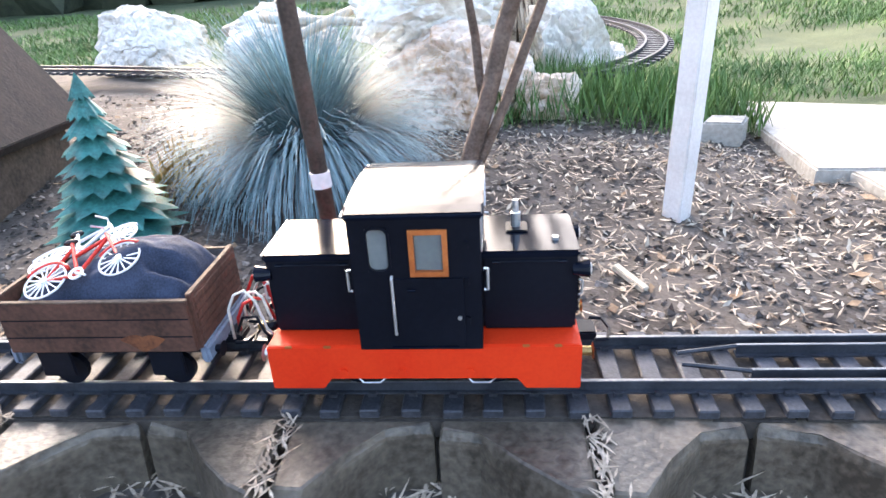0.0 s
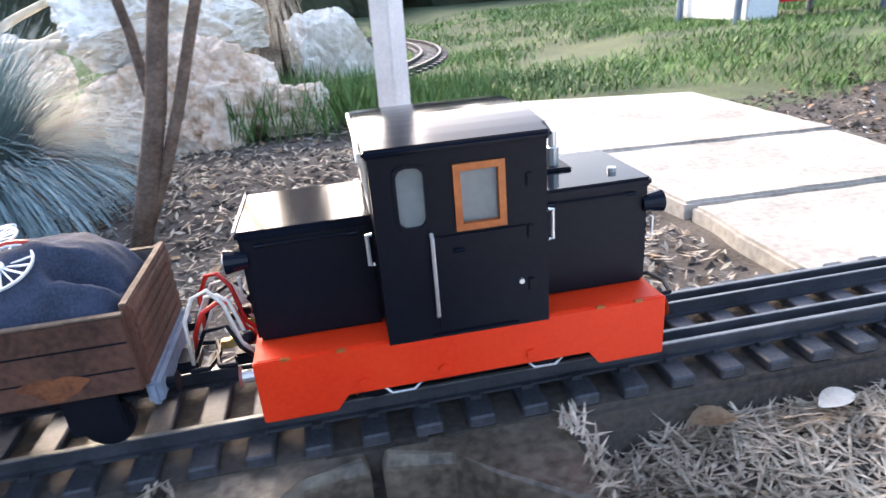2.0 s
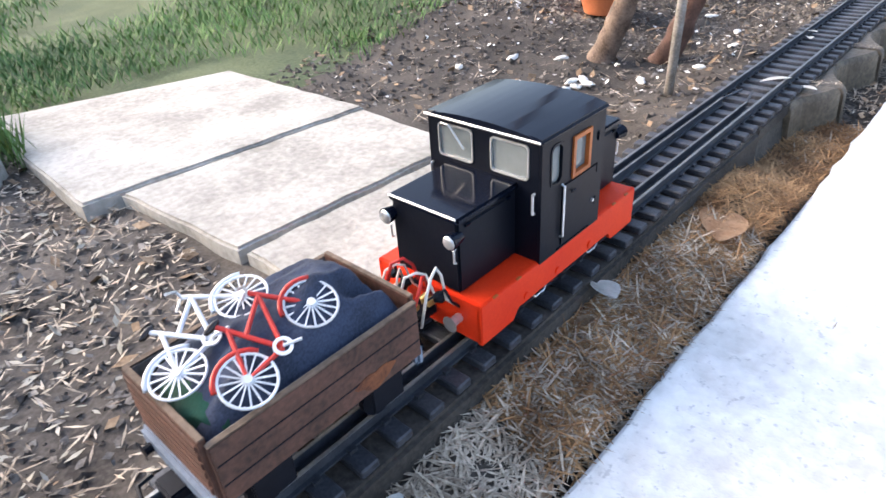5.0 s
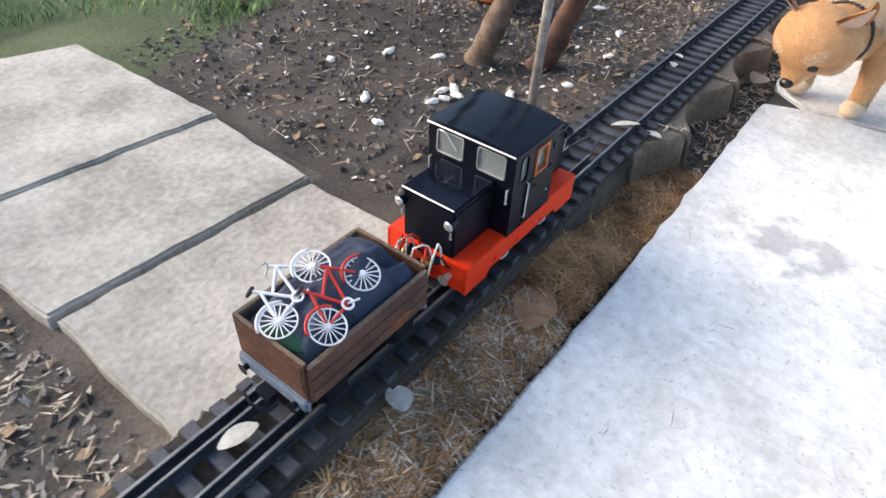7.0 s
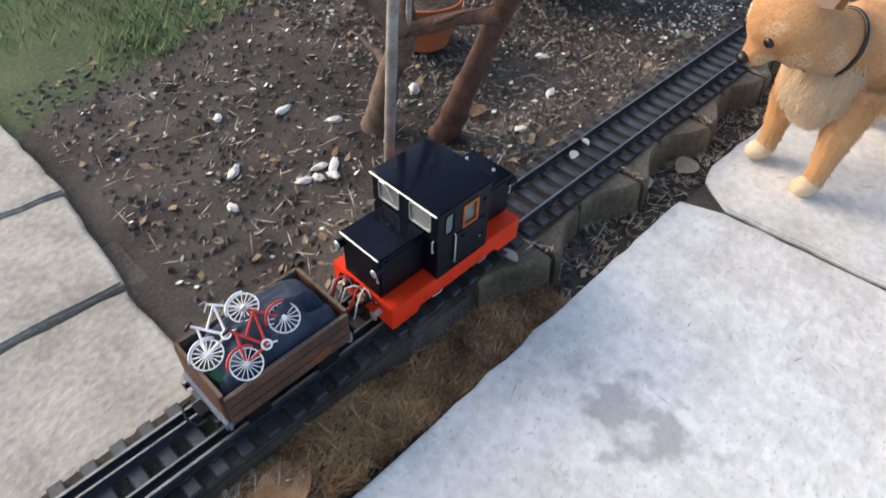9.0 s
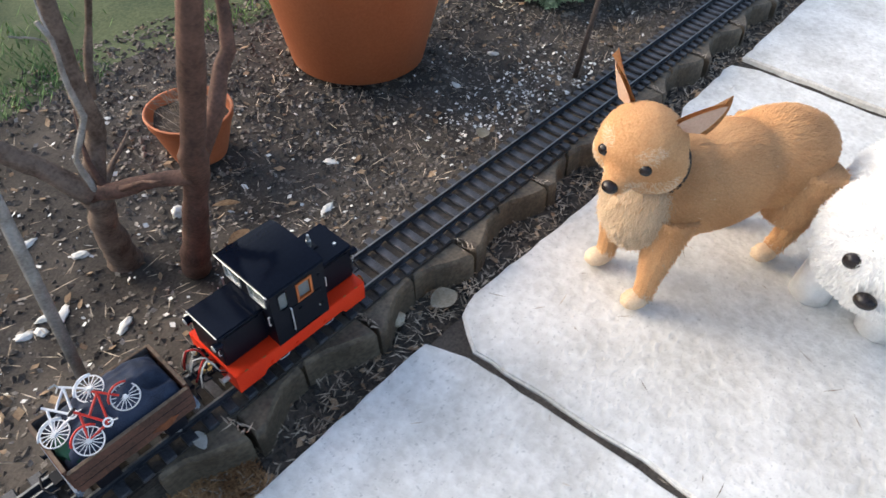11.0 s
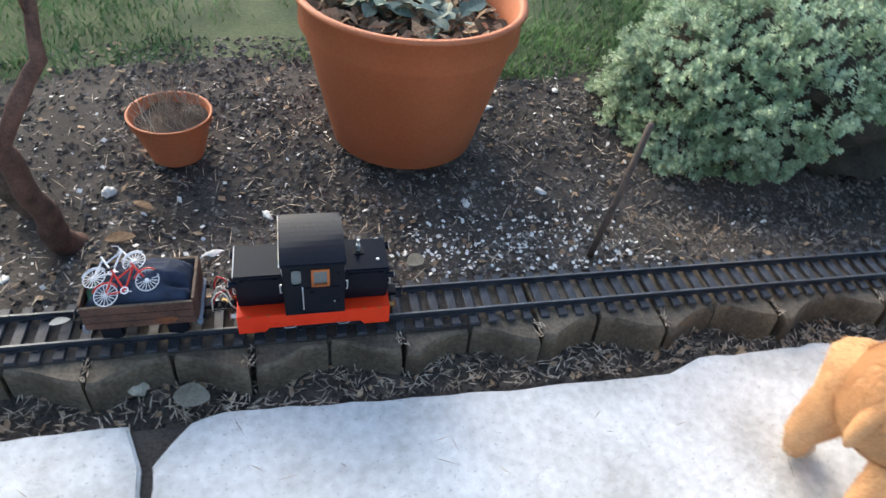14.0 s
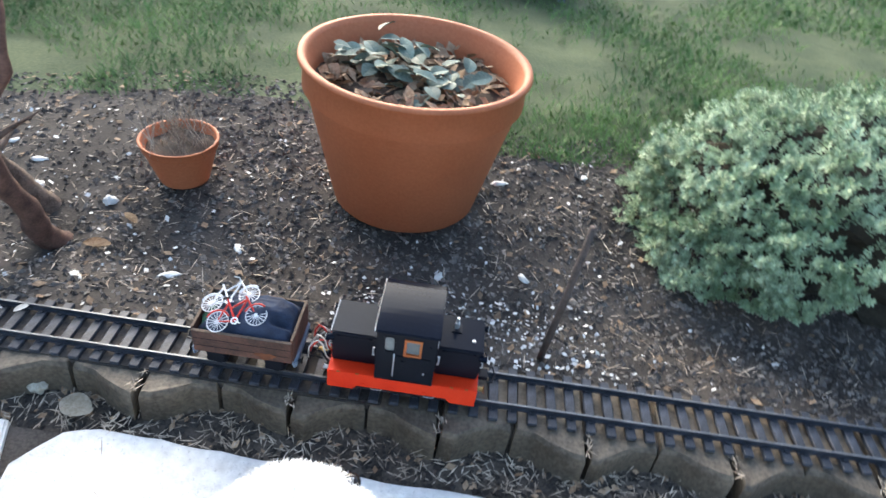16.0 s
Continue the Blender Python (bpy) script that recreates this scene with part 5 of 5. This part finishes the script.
for y0, y1, hgt, rad, wire in HOSES:
    part("cable", tube([(-HL + 0.001, y0, 0.030), (-HL - 0.006, y0, 0.038), (-HL - 0.010, y0 * 0.8 + y1 * 0.2, (hgt + 0.05) / 2), (-HL - 0.015, (y0 + y1) / 2, hgt), (-HL - 0.021, y1, hgt - 0.002), (-HL - 0.026, y1, hgt - 0.012), (-HL - 0.028, y1 + 0.004, 0.031)], rad, 8), wire, loco, {"wire_red": "red cable", "wire_white": "off-white cable"}.get(wire.name, "thin black cable"), True)
for k, (x, y, z) in enumerate(((0.006, 0.0, 0.043), (0.010, -0.012, 0.034), (0.012, 0.010, 0.036), (0.016, -0.004, 0.029), (0.008, 0.02, 0.04))):
    part("connector", box(-HL - x - 0.003, y - 0.0022, z - 0.002, -HL - x + 0.003, y + 0.0022, z + 0.002, 0.0005), BRASS if k % 2 else BLACK2, loco, "small cable connector")

# wagon
WAG = -0.1955
wagon = thing("open_wagon", pose(LOCO_AT[0][1] + WAG, 0, 0), "brown wooden open model wagon with worn planks", "wagon")
WL, WW = 0.0595, 0.0362
for s in (-1, 1):
    w = part("side_board", box(-WL, s * WW - 0.0018, 0.032, WL, s * WW + 0.0018, 0.0668, 0.0006), WAGON, wagon, "brown painted side board")
    for z in (0.0430, 0.0550):
        part("plank_groove", box(-WL + 0.001, s * (WW + 0.0018) - 0.0002, z - 0.0004, WL - 0.001, s * (WW + 0.0018) + 0.0003, z + 0.0004), BLACK2, w)
    part("worn_rim", box(-WL, s * WW - 0.0019, 0.0665, WL, s * WW + 0.0014, 0.0674, 0.0002), HUTWOOD, w, "bare worn wood rim")
    bm = bmesh.new()
    rim = [((0.027 + 0.0095 * (1 + 0.35 * math.sin(2.3 * q + 1) + 0.2 * math.sin(5.1 * q)) * math.cos(q)), 0.0395 + 0.0055 * (1 + 0.3 * math.sin(3.1 * q)) * math.sin(q)) for q in [math.tau * i / 24 for i in range(24)]]
    lo = [bm.verts.new((x, s * (WW + 0.0016), z)) for x, z in rim]
    hi = [bm.verts.new((x, s * (WW + 0.0021), z)) for x, z in rim]
    bm.faces.new(hi)
    for i in range(24):
        bm.faces.new((lo[i], lo[(i + 1) % 24], hi[(i + 1) % 24], hi[i]))
    bmesh.ops.recalc_face_normals(bm, faces=bm.faces)
    part("paint_patch", bm, RUST, w, "orange rust patch")
    part("inner_face", box(-WL + 0.001, s * (WW - 0.0022) - 0.0003, 0.036, WL - 0.001, s * (WW - 0.0022) + 0.0003, 0.0664), WAGONIN, w)
    e = part("end_board", box(s * WL - 0.0018, -WW + 0.002, 0.032, s * WL + 0.0018, WW - 0.002, 0.0695, 0.0006), WAGON, wagon, "brown painted end board")
    part("worn_rim", box(s * WL - 0.0015, -WW + 0.002, 0.0692, s * WL + 0.0015, WW - 0.002, 0.0700, 0.0002), HUTWOOD, e, "bare worn wood rim")
    for k in range(6):
        part("end_slat", box(s * (WL + 0.0021) - 0.0006, -WW + 0.004, 0.0355 + 0.0054 * k, s * (WL + 0.0021) + 0.0006, WW - 0.004, 0.0397 + 0.0054 * k, 0.0004), WAGON, e)
    part("head_stock", box(s * (WL + 0.002) - 0.003, -WW + 0.001, 0.021, s * (WL + 0.002) + 0.003, WW - 0.001, 0.0335, 0.002), HUTBLUE, wagon, "grey headstock")
    for y in (-0.025, 0.025):
        part("buffer", tube([(s * WL, y, 0.026), (s * (WL + 0.009), y, 0.026), (s * (WL + 0.0095), y, 0.026)], [0.0025, 0.0025, 0.005], 10), BLACK2, wagon)
        for x in (-0.036, 0.036):
            if s > 0:
                part("wheel", tube([(x, y * 0.96 - 0.002, 0.0115), (x, y * 0.96 + 0.002, 0.0115)], 0.0115, 18), BLACK2, wagon, "black wheel")
    part("axle_guard", box(-0.047, s * 0.034 - 0.001, 0.012, -0.025, s * 0.034 + 0.001, 0.031, 0.0008), BLACK2, wagon)
    part("axle_guard", box(0.025, s * 0.034 - 0.001, 0.012, 0.047, s * 0.034 + 0.001, 0.031, 0.0008), BLACK2, wagon)
    coupler(wagon, s * WL, s)
part("floor_board", box(-WL, -WW + 0.003, 0.030, WL, WW - 0.003, 0.0335, 0.0005), WAGONIN, wagon)
part("underframe", box(-WL + 0.006, -0.02, 0.019, WL - 0.006, 0.02, 0.0298, 0.001), BLACK2, wagon, "black underframe")

# cloth load
bm = bmesh.new()
m = 44
g = [[None] * (m + 1) for _ in range(m + 1)]
for j in range(m + 1):
    for i in range(m + 1):
        u, v = i / m * 2 - 1, j / m * 2 - 1
        dome = max(0.0, 1 - abs(u) ** 3.0) * max(0.0, 1 - abs(v) ** 2.6)
        z = 0.056 + 0.038 * dome ** 0.62 * (0.78 + 0.30 * u) - 0.012 * max(0.0, 1 - ((u - 0.72) ** 2 + (v + 0.45) ** 2) / 0.06) + 0.005 * noise.noise(Vector((u * 2.2, v * 2.2, 5))) + 0.0022 * noise.noise(Vector((u * 6, v * 6, 1)))
        g[j][i] = bm.verts.new((u * 0.0565, v * 0.0332, z))
for j in range(m):
    for i in range(m):
        bm.faces.new((g[j][i], g[j][i + 1], g[j + 1][i + 1], g[j + 1][i]))
low = [bm.verts.new((x, y, 0.036)) for x, y in ((-0.0565, -0.0332), (0.0565, -0.0332), (0.0565, 0.0332), (-0.0565, 0.0332))]
rims = [[g[0][i] for i in range(m + 1)], [g[j][m] for j in range(m + 1)], [g[m][i] for i in range(m, -1, -1)], [g[j][0] for j in range(m, -1, -1)]]
for k, rim in enumerate(rims):
    bm.faces.new(rim[::-1] + [low[k], low[(k + 1) % 4]])
load = single("cloth_load", bm, CLOTH, "heaped navy blue cloth filling the open wagon", "cloth", m=pose(LOCO_AT[0][1] + WAG, 0, 0), smooth=True)
part("green_corner", blob(-0.045, -0.004, 0.0615, 0.011, 0.026, 0.0065, rough=0.3, sub=3), CLOTHG, load, "dark green cloth corner", True)


def bicycle(name, m, paint, label):
    """A little bicycle lying in its own xy plane, about 8 cm long."""
    t = thing(name, m, label, "model bicycle")
    R = 0.0126
    wb = 0.046
    for x in (0, wb):
        bm = bmesh.new()
        seg = 28
        tube([(x + R * math.cos(k * math.tau / seg), R * math.sin(k * math.tau / seg), 0) for k in range(seg + 1)], 0.0007, 6, bm, False)
        w = part("wheel", bm, WHEELW, t, "white spoked wheel", True)
        bm = bmesh.new()
        for k in range(16):
            a = k * math.tau / 16
            tube([(x, 0, 0.0006), (x + R * math.cos(a), R * math.sin(a), 0)], 0.0005, 4, bm)
        part("spoke_star", bm, WHEELW, w)
        part("hub", tube([(x, 0, -0.002), (x, 0, 0.002)], 0.0022, 8), WHEELW, w)
    bb, seat, head, headt = (0.0205, -0.003), (0.014, 0.022), (0.036, 0.0225), (0.0345, 0.027)
    bars = [((0, 0), bb), ((0, 0), seat), (bb, seat), (bb, head), ((0.0165, 0.014), head), ((wb, 0), headt), (seat, (0.0125, 0.0275))]
    for a, b in bars:
        part("frame_tube", tube([(*a, 0), (*b, 0)], 0.0012, 7), paint, t)
    part("mudguard", tube([(R * 1.14 * math.cos(a), R * 1.14 * math.sin(a), 0) for a in (radians(20 + 16 * k) for k in range(9))], 0.0013, 6), paint, t, smooth=True)
    part("mudguard", tube([(wb + R * 1.14 * math.cos(a), R * 1.14 * math.sin(a), 0) for a in (radians(40 + 16 * k) for k in range(8))], 0.0013, 6), paint, t, smooth=True)
    part("saddle", blob(0.0115, 0.0285, 0, 0.005, 0.0018, 0.0022, sub=2), DOGDARK, t, "black saddle", True)
    part("handlebar", tube([(0.0345, 0.027, 0), (0.0345, 0.0295, 0.003), (0.029, 0.0285, 0.008)], 0.0008, 6), SILVER, t)
    part("handlebar", tube([(0.0345, 0.027, 0), (0.0345, 0.0295, -0.003), (0.029, 0.0285, -0.006)], 0.0008, 6), SILVER, t)
    part("chainring", ring([(bb[0] + 0.0046 * math.cos(k * math.tau / 16), bb[1] + 0.0046 * math.sin(k * math.tau / 16)) for k in range(16)], [(bb[0] + 0.003 * math.cos(k * math.tau / 16), bb[1] + 0.003 * math.sin(k * math.tau / 16)) for k in range(16)], lambda u, v, d: (u, v, d), 0.0012, 0.0022), WHEELW, t, "white chainring")
    part("crank", tube([(bb[0], bb[1], 0.002), (bb[0] + 0.007, bb[1] - 0.005, 0.003)], 0.0008, 6), WHEELW, t)
    return t


BIKE1 = pose(-0.031, -0.0265, 0.0755, 22, -12, 13)
BIKE2 = pose(-0.048, 0.002, 0.0750, 6, -14, 16)
bike_red = bicycle("red_bicycle", pose(LOCO_AT[0][1] + WAG, 0, 0) @ BIKE1, BIKERED, "tiny red bicycle lying on the navy cloth")
bike_white = bicycle("white_bicycle", pose(LOCO_AT[0][1] + WAG, 0, 0) @ BIKE2, BIKEWHITE, "tiny white bicycle lying on the navy cloth")

# ---- dogs ----


def melt(ob, size):
    """Fuse the overlapping rounds of a furry part into one skin."""
    m = ob.modifiers.new("fuse", "REMESH")
    m.mode, m.voxel_size, m.use_smooth_shade = "VOXEL", size, True
    k = ob.modifiers.new("soften", "SMOOTH")
    k.factor, k.iterations = 0.6, 8
    return ob


def coat(ob, n, length, width, lay, pale, mats, seed, lift=0.35):
    """Bake the skin of a furry part and lay short hairs along it, in two colours."""
    dg = bpy.context.evaluated_depsgraph_get()
    me = bpy.data.meshes.new_from_object(ob.evaluated_get(dg))
    ob.modifiers.clear()
    ob.data = me
    me.calc_loop_triangles()
    co = np.empty(len(me.vertices) * 3)
    me.vertices.foreach_get("co", co)
    co = co.reshape(-1, 3)
    ti = np.empty(len(me.loop_triangles) * 3, dtype=np.int32)
    me.loop_triangles.foreach_get("vertices", ti)
    tri = co[ti.reshape(-1, 3)]
    nn = np.cross(tri[:, 1] - tri[:, 0], tri[:, 2] - tri[:, 0])
    area = np.linalg.norm(nn, axis=1)
    g = np.random.default_rng(seed)
    pick = g.choice(len(tri), n, p=area / area.sum())
    w = g.dirichlet((1, 1, 1), n)
    p = (tri[pick] * w[:, :, None]).sum(1)
    nn = nn[pick] / area[pick][:, None]
    d = np.array(lay) + g.normal(0, 0.35, (n, 3))
    d -= nn * (d * nn).sum(1)[:, None]
    d /= np.linalg.norm(d, axis=1)[:, None] + 1e-9
    d = d * (1 - lift) + nn * lift
    ln = length * g.uniform(0.5, 1.0, n)[:, None] * 0.5
    side = np.cross(nn, d)
    side = side / (np.linalg.norm(side, axis=1)[:, None] + 1e-9) * width
    light = np.array([pale(*q) + g.normal(0, 0.12) > 0.5 for q in p])
    for sel, m, lab in ((~light, mats[0], "short fur"), (light, mats[1], "pale short fur")):
        if sel.sum() > 3:
            part("fur", quads("fur", (p + d * ln)[sel], (d * ln)[sel], side[sel], m, "", ""), None, ob, lab)
    return ob


def head_pale(x, y, z):
    a = abs(y)
    brow = math.hypot((a - 0.027) / 0.013, (z - 0.096) / 0.008) < 1 and x > 0.07
    cheek = x > 0.06 and z < 0.062 and a > 0.012
    throat = z < 0.03 and x > 0.012
    return 0.75 if brow or throat else 0.62 if cheek else 0.1


def tan_dog():
    t = thing("tan_dog", pose(2.6, -0.4, -0.05), "small short-haired tan dog with pricked ears and a dark collar", "dog")
    bm = bmesh.new()
    blob(-0.075, 0, 0.150, 0.105, 0.062, 0.066, bm, 0.05, 2.0, 4, 1.0)
    blob(-0.175, 0, 0.150, 0.085, 0.060, 0.064, bm, 0.05, 2.0, 4, 2.0)
    blob(-0.01, 0, 0.150, 0.06, 0.056, 0.07, bm, 0.05, 2.0, 4, 3.0)
    coat(melt(part("body", bm, DOGTAN, t, "tan body", True), 0.006), 26000, 0.017, 0.0005, (-1, 0, -0.5), lambda x, y, z: 0.75 if z < 0.1 or x > 0.03 else 0.1, (DOGTAN, DOGCREAM), 1, 0.18)
    coat(part("chest", blob(0.022, 0, 0.145, 0.042, 0.046, 0.062, rough=0.06, sub=4), DOGCREAM, t, "pale cream chest", True), 6000, 0.018, 0.0005, (0.2, 0, -1), lambda x, y, z: 0.8, (DOGTAN, DOGCREAM), 5, 0.2)
    for x, y, front in ((0.005, 0.04, 1), (0.005, -0.04, 1), (-0.21, 0.042, 0), (-0.21, -0.042, 0)):
        bm = bmesh.new()
        if front:
            tube([(x, y, 0.15), (x + 0.004, y, 0.09), (x + 0.002, y, 0.045), (x + 0.002, y, 0.014)], [0.026, 0.02, 0.0135, 0.0125], 12, bm)
        else:
            tube([(x + 0.01, y, 0.16), (x + 0.02, y, 0.095), (x - 0.018, y, 0.055), (x + 0.002, y, 0.014)], [0.04, 0.032, 0.0165, 0.0125], 12, bm)
        leg = coat(part("leg", bm, DOGTAN, t, "tan leg", True), 3200, 0.011, 0.00045, (-0.3, 0, -1), lambda x, y, z: 0.62 if z < 0.03 else 0.2, (DOGTAN, DOGCREAM), 6, 0.22)
        part("paw", blob(x + 0.012, y, 0.0115, 0.02, 0.0145, 0.0115, rough=0.1, sub=3), DOGCREAM, leg, "pale paw", True)
    part("tail", tube([(-0.235, 0, 0.18), (-0.254, 0, 0.158), (-0.256, 0, 0.132), (-0.25, 0, 0.115)], [0.014, 0.011, 0.008, 0.004], 10), DOGTAN, t, "short tan tail", True)
    # neck and head share one joint at the withers
    bm = bmesh.new()
    tube([(-0.03, 0, -0.045), (0.005, 0, -0.005), (0.035, 0, 0.04)], [0.056, 0.046, 0.04], 18, bm)
    blob(0.05, 0, 0.074, 0.05, 0.054, 0.047, bm, 0.03, 2.0, 4, 4.0)
    for s in (-1, 1):
        blob(0.05, s * 0.03, 0.052, 0.036, 0.03, 0.03, bm, 0.03, 2.0, 3, 4.0)
    tube([(0.075, 0, 0.062), (0.095, 0, 0.053), (0.11, 0, 0.049), (0.115, 0, 0.049)], [0.032, 0.021, 0.0145, 0.009], 16, bm)
    h = coat(melt(part("head", bm, DOGTAN, t, "tan head", True, pose(0.02, 0, 0.185)), 0.004), 19000, 0.0095, 0.0004, (-1, 0, -0.6), head_pale, (DOGTAN, DOGCREAM), 2, 0.18)
    part("muzzle", tube([(0.082, 0, 0.048), (0.1, 0, 0.043), (0.1125, 0, 0.0445)], [0.0165, 0.0125, 0.007], 14), DOGCREAM, h, "pale muzzle", True)
    part("nose", blob(0.116, 0, 0.055, 0.0085, 0.0105, 0.008, sub=3), DOGDARK, h, "dark wet nose", True)
    for s in (-1, 1):
        part("eye", blob(0.090, s * 0.0275, 0.080, 0.0065, 0.0085, 0.0078, sub=3), DOGDARK, h, "round dark eye", True)
        bm = bmesh.new()
        ring_ = []
        for k in range(7):
            f = k / 6
            z = 0.095 + 0.06 * f
            w = 0.027 * (1 - f ** 1.9) + 0.001
            y = s * (0.037 + 0.034 * f)
            ring_.append([bm.verts.new((0.046 - w * 0.3 - 0.022 * f, y - w * 0.8 * s, z)), bm.verts.new((0.024 - 0.016 * f, y, z)), bm.verts.new((0.030 - w * 0.5 - 0.022 * f, y + w * 0.8 * s, z))])
        for a, b in zip(ring_, ring_[1:]):
            for j in (0, 1):
                bm.faces.new((a[j], a[j + 1], b[j + 1], b[j]))
        bmesh.ops.solidify(bm, geom=list(bm.faces), thickness=0.004)
        ear = part("ear", bm, DOGTAN, h, "large pricked ear", True)
        bm = bmesh.new()
        rows_ = []
        for k in range(6):
            f = k / 6
            z = 0.1 + 0.052 * f
            w = 0.019 * (1 - f ** 1.9) + 0.0008
            y = s * (0.0385 + 0.034 * f)
            rows_.append([bm.verts.new((0.0465 - w * 0.3 - 0.022 * f, y - w * 0.8 * s, z)), bm.verts.new((0.032 - 0.017 * f, y, z)), bm.verts.new((0.034 - w * 0.5 - 0.022 * f, y + w * 0.8 * s, z))])
        for a, b in zip(rows_, rows_[1:]):
            for j in (0, 1):
                bm.faces.new((a[j], a[j + 1], b[j + 1], b[j]))
        part("inner_ear", bm, DOGPINK, h, "pinkish inner ear", True)
    part("collar", lathe([(0.047, -0.004), (0.0495, 0), (0.047, 0.004), (0.044, 0.0)], 28), DOGDARK, h, "dark collar", True, pose(0.004, 0, -0.004, 0, 38, 0))
    return t, h


def white_dog():
    t = thing("white_dog", pose(2.5, -0.9, -0.05), "small fluffy white curly-haired dog", "dog")
    bm = bmesh.new()
    r = random.Random(4)
    blob(0, 0, 0.17, 0.085, 0.078, 0.075, bm, 0.12, 6.0, 4, 1.0)
    for i in range(260):
        d = Vector((r.gauss(0, 1), r.gauss(0, 1), r.gauss(0.2, 1))).normalized()
        blob(d.x * 0.08, d.y * 0.074, 0.17 + d.z * 0.07, 0.012, 0.012, 0.011, bm, 0.3, 2.0, 2, i)
    h = coat(melt(part("head", bm, DOGWHITE, t, "fluffy white head", True), 0.004), 14000, 0.014, 0.0005, (-0.4, 0, -0.6), lambda x, y, z: 0, (DOGWHITE, DOGWHITE), 3, 0.5)
    part("nose", blob(0.094, 0, 0.155, 0.01, 0.012, 0.009, sub=3), DOGDARK, h, "black nose", True)
    for s in (-1, 1):
        part("eye", blob(0.082, s * 0.032, 0.185, 0.008, 0.0095, 0.0095, sub=3), DOGDARK, h, "dark eye", True)
    bm = bmesh.new()
    blob(-0.15, 0, 0.13, 0.13, 0.085, 0.085, bm, 0.14, 5.0, 4, 2.0)
    for i in range(330):
        d = Vector((r.gauss(0, 1), r.gauss(0, 1), r.gauss(0.2, 1))).normalized()
        blob(-0.15 + d.x * 0.125, d.y * 0.08, 0.13 + d.z * 0.08, 0.013, 0.013, 0.011, bm, 0.3, 2.0, 2, i)
    coat(melt(part("body", bm, DOGWHITE, t, "fluffy white body", True), 0.005), 18000, 0.015, 0.0005, (-0.6, 0, -0.6), lambda x, y, z: 0, (DOGWHITE, DOGWHITE), 4, 0.5)
    for x, y in ((-0.06, 0.045), (-0.06, -0.045), (-0.23, 0.045), (-0.23, -0.045)):
        part("leg", tube([(x, y, 0.1), (x, y, 0.05), (x, y, 0.0)], [0.032, 0.026, 0.028], 10), DOGWHITE, t, smooth=True)
    return t


DOG = 1.08
dog, dog_head = tan_dog()
HEAD = 0.8
for ob in dog.children_recursive:
    k = DOG * HEAD if ob is dog_head or dog_head in (ob.parent, ob.parent.parent) else DOG
    ob.data.transform(Matrix.Scale(k, 4))
    ob.matrix_basis.translation = ob.matrix_basis.translation * k
puppy = white_dog()


def motions():
    rail_z = 0.0
    for ob, off in ((loco, pose(0, 0, 0)), (wagon, pose(WAG, 0, 0)), (load, pose(WAG, 0, 0)), (bike_red, pose(WAG, 0, 0) @ BIKE1), (bike_white, pose(WAG, 0, 0) @ BIKE2)):
        walk(ob, [(t, pose(x, 0, rail_z) @ off) for t, x in LOCO_AT])
    g = -0.05
    walk(dog, [(t, pose(x, y, g, 0, 0, a)) for t, x, y, a in [
        (0, 2.75, -0.45, 170), (4.2, 2.6, -0.4, 170), (6.3, 1.615, -0.20, 165), (7, 1.615, -0.19, 163), (7.5, 1.62, -0.185, 162), (8, 1.655, -0.185, 160), (8.5, 1.70, -0.19, 158),
        (9, 1.71, -0.19, 158), (9.5, 1.712, -0.195, 162), (10, 1.715, -0.21, 163), (10.2, 1.72, -0.215, 160), (12.3, 1.985, -0.29, 152), (12.55, 2.0, -0.29, 145), (12.75, 2.07, -0.28, 128),
        (13, 2.175, -0.255, 102), (13.25, 2.30, -0.22, 62), (13.5, 2.42, -0.23, 28), (14, 2.56, -0.26, 12), (14.5, 2.95, -0.3, 2), (16, 3.4, -0.4, 0)]])
    # pitch and turn of the head, and how far the neck reaches forward and down
    walk(dog_head, [(t, pose(0.022 * DOG + dx, 0, 0.203 * DOG + dz, 0, p, a)) for t, p, a, dx, dz in [
        (0, 20, 0, 0, 0), (4.2, 30, 0, 0, 0), (6.3, 52, 4, 0.045, -0.095), (7, 52, 2, 0.045, -0.095), (7.5, 50, -4, 0.045, -0.085), (8, 48, -10, 0.04, -0.065), (8.5, 42, -12, 0.03, -0.03), (9, 34, -15, 0.015, -0.015), (9.3, 18, 10, 0, 0),
        (9.6, 2, 40, 0, 0), (10, 4, 34, 0, 0), (10.2, 16, 30, 0, 0), (12.3, 0, 10, 0, 0), (12.55, -2, -14, 0, 0), (12.75, 0, -45, 0, 0), (13, 5, -75, 0, 0), (13.25, 12, -40, 0, 0), (13.5, 20, -10, 0, 0), (16, 10, 0, 0, 0)]])
    walk(puppy, [(t, pose(x, y, g, 0, 0, a)) for t, x, y, a in [
        (0, 2.7, -1.1, 170), (8.5, 2.5, -0.9, 170), (9.7, 2.05, -0.6, 165), (10.2, 1.885, -0.47, 160), (11.2, 1.92, -0.5, 185), (12.3, 1.945, -0.495, 195), (12.6, 2.02, -0.56, 195), (13, 2.1, -0.72, 150), (13.9, 2.05, -0.66, 110),
        (14.5, 1.955, -0.385, 100), (15, 1.93, -0.375, 95), (15.5, 1.935, -0.30, 92), (16, 1.945, -0.32, 90)]])


motions()
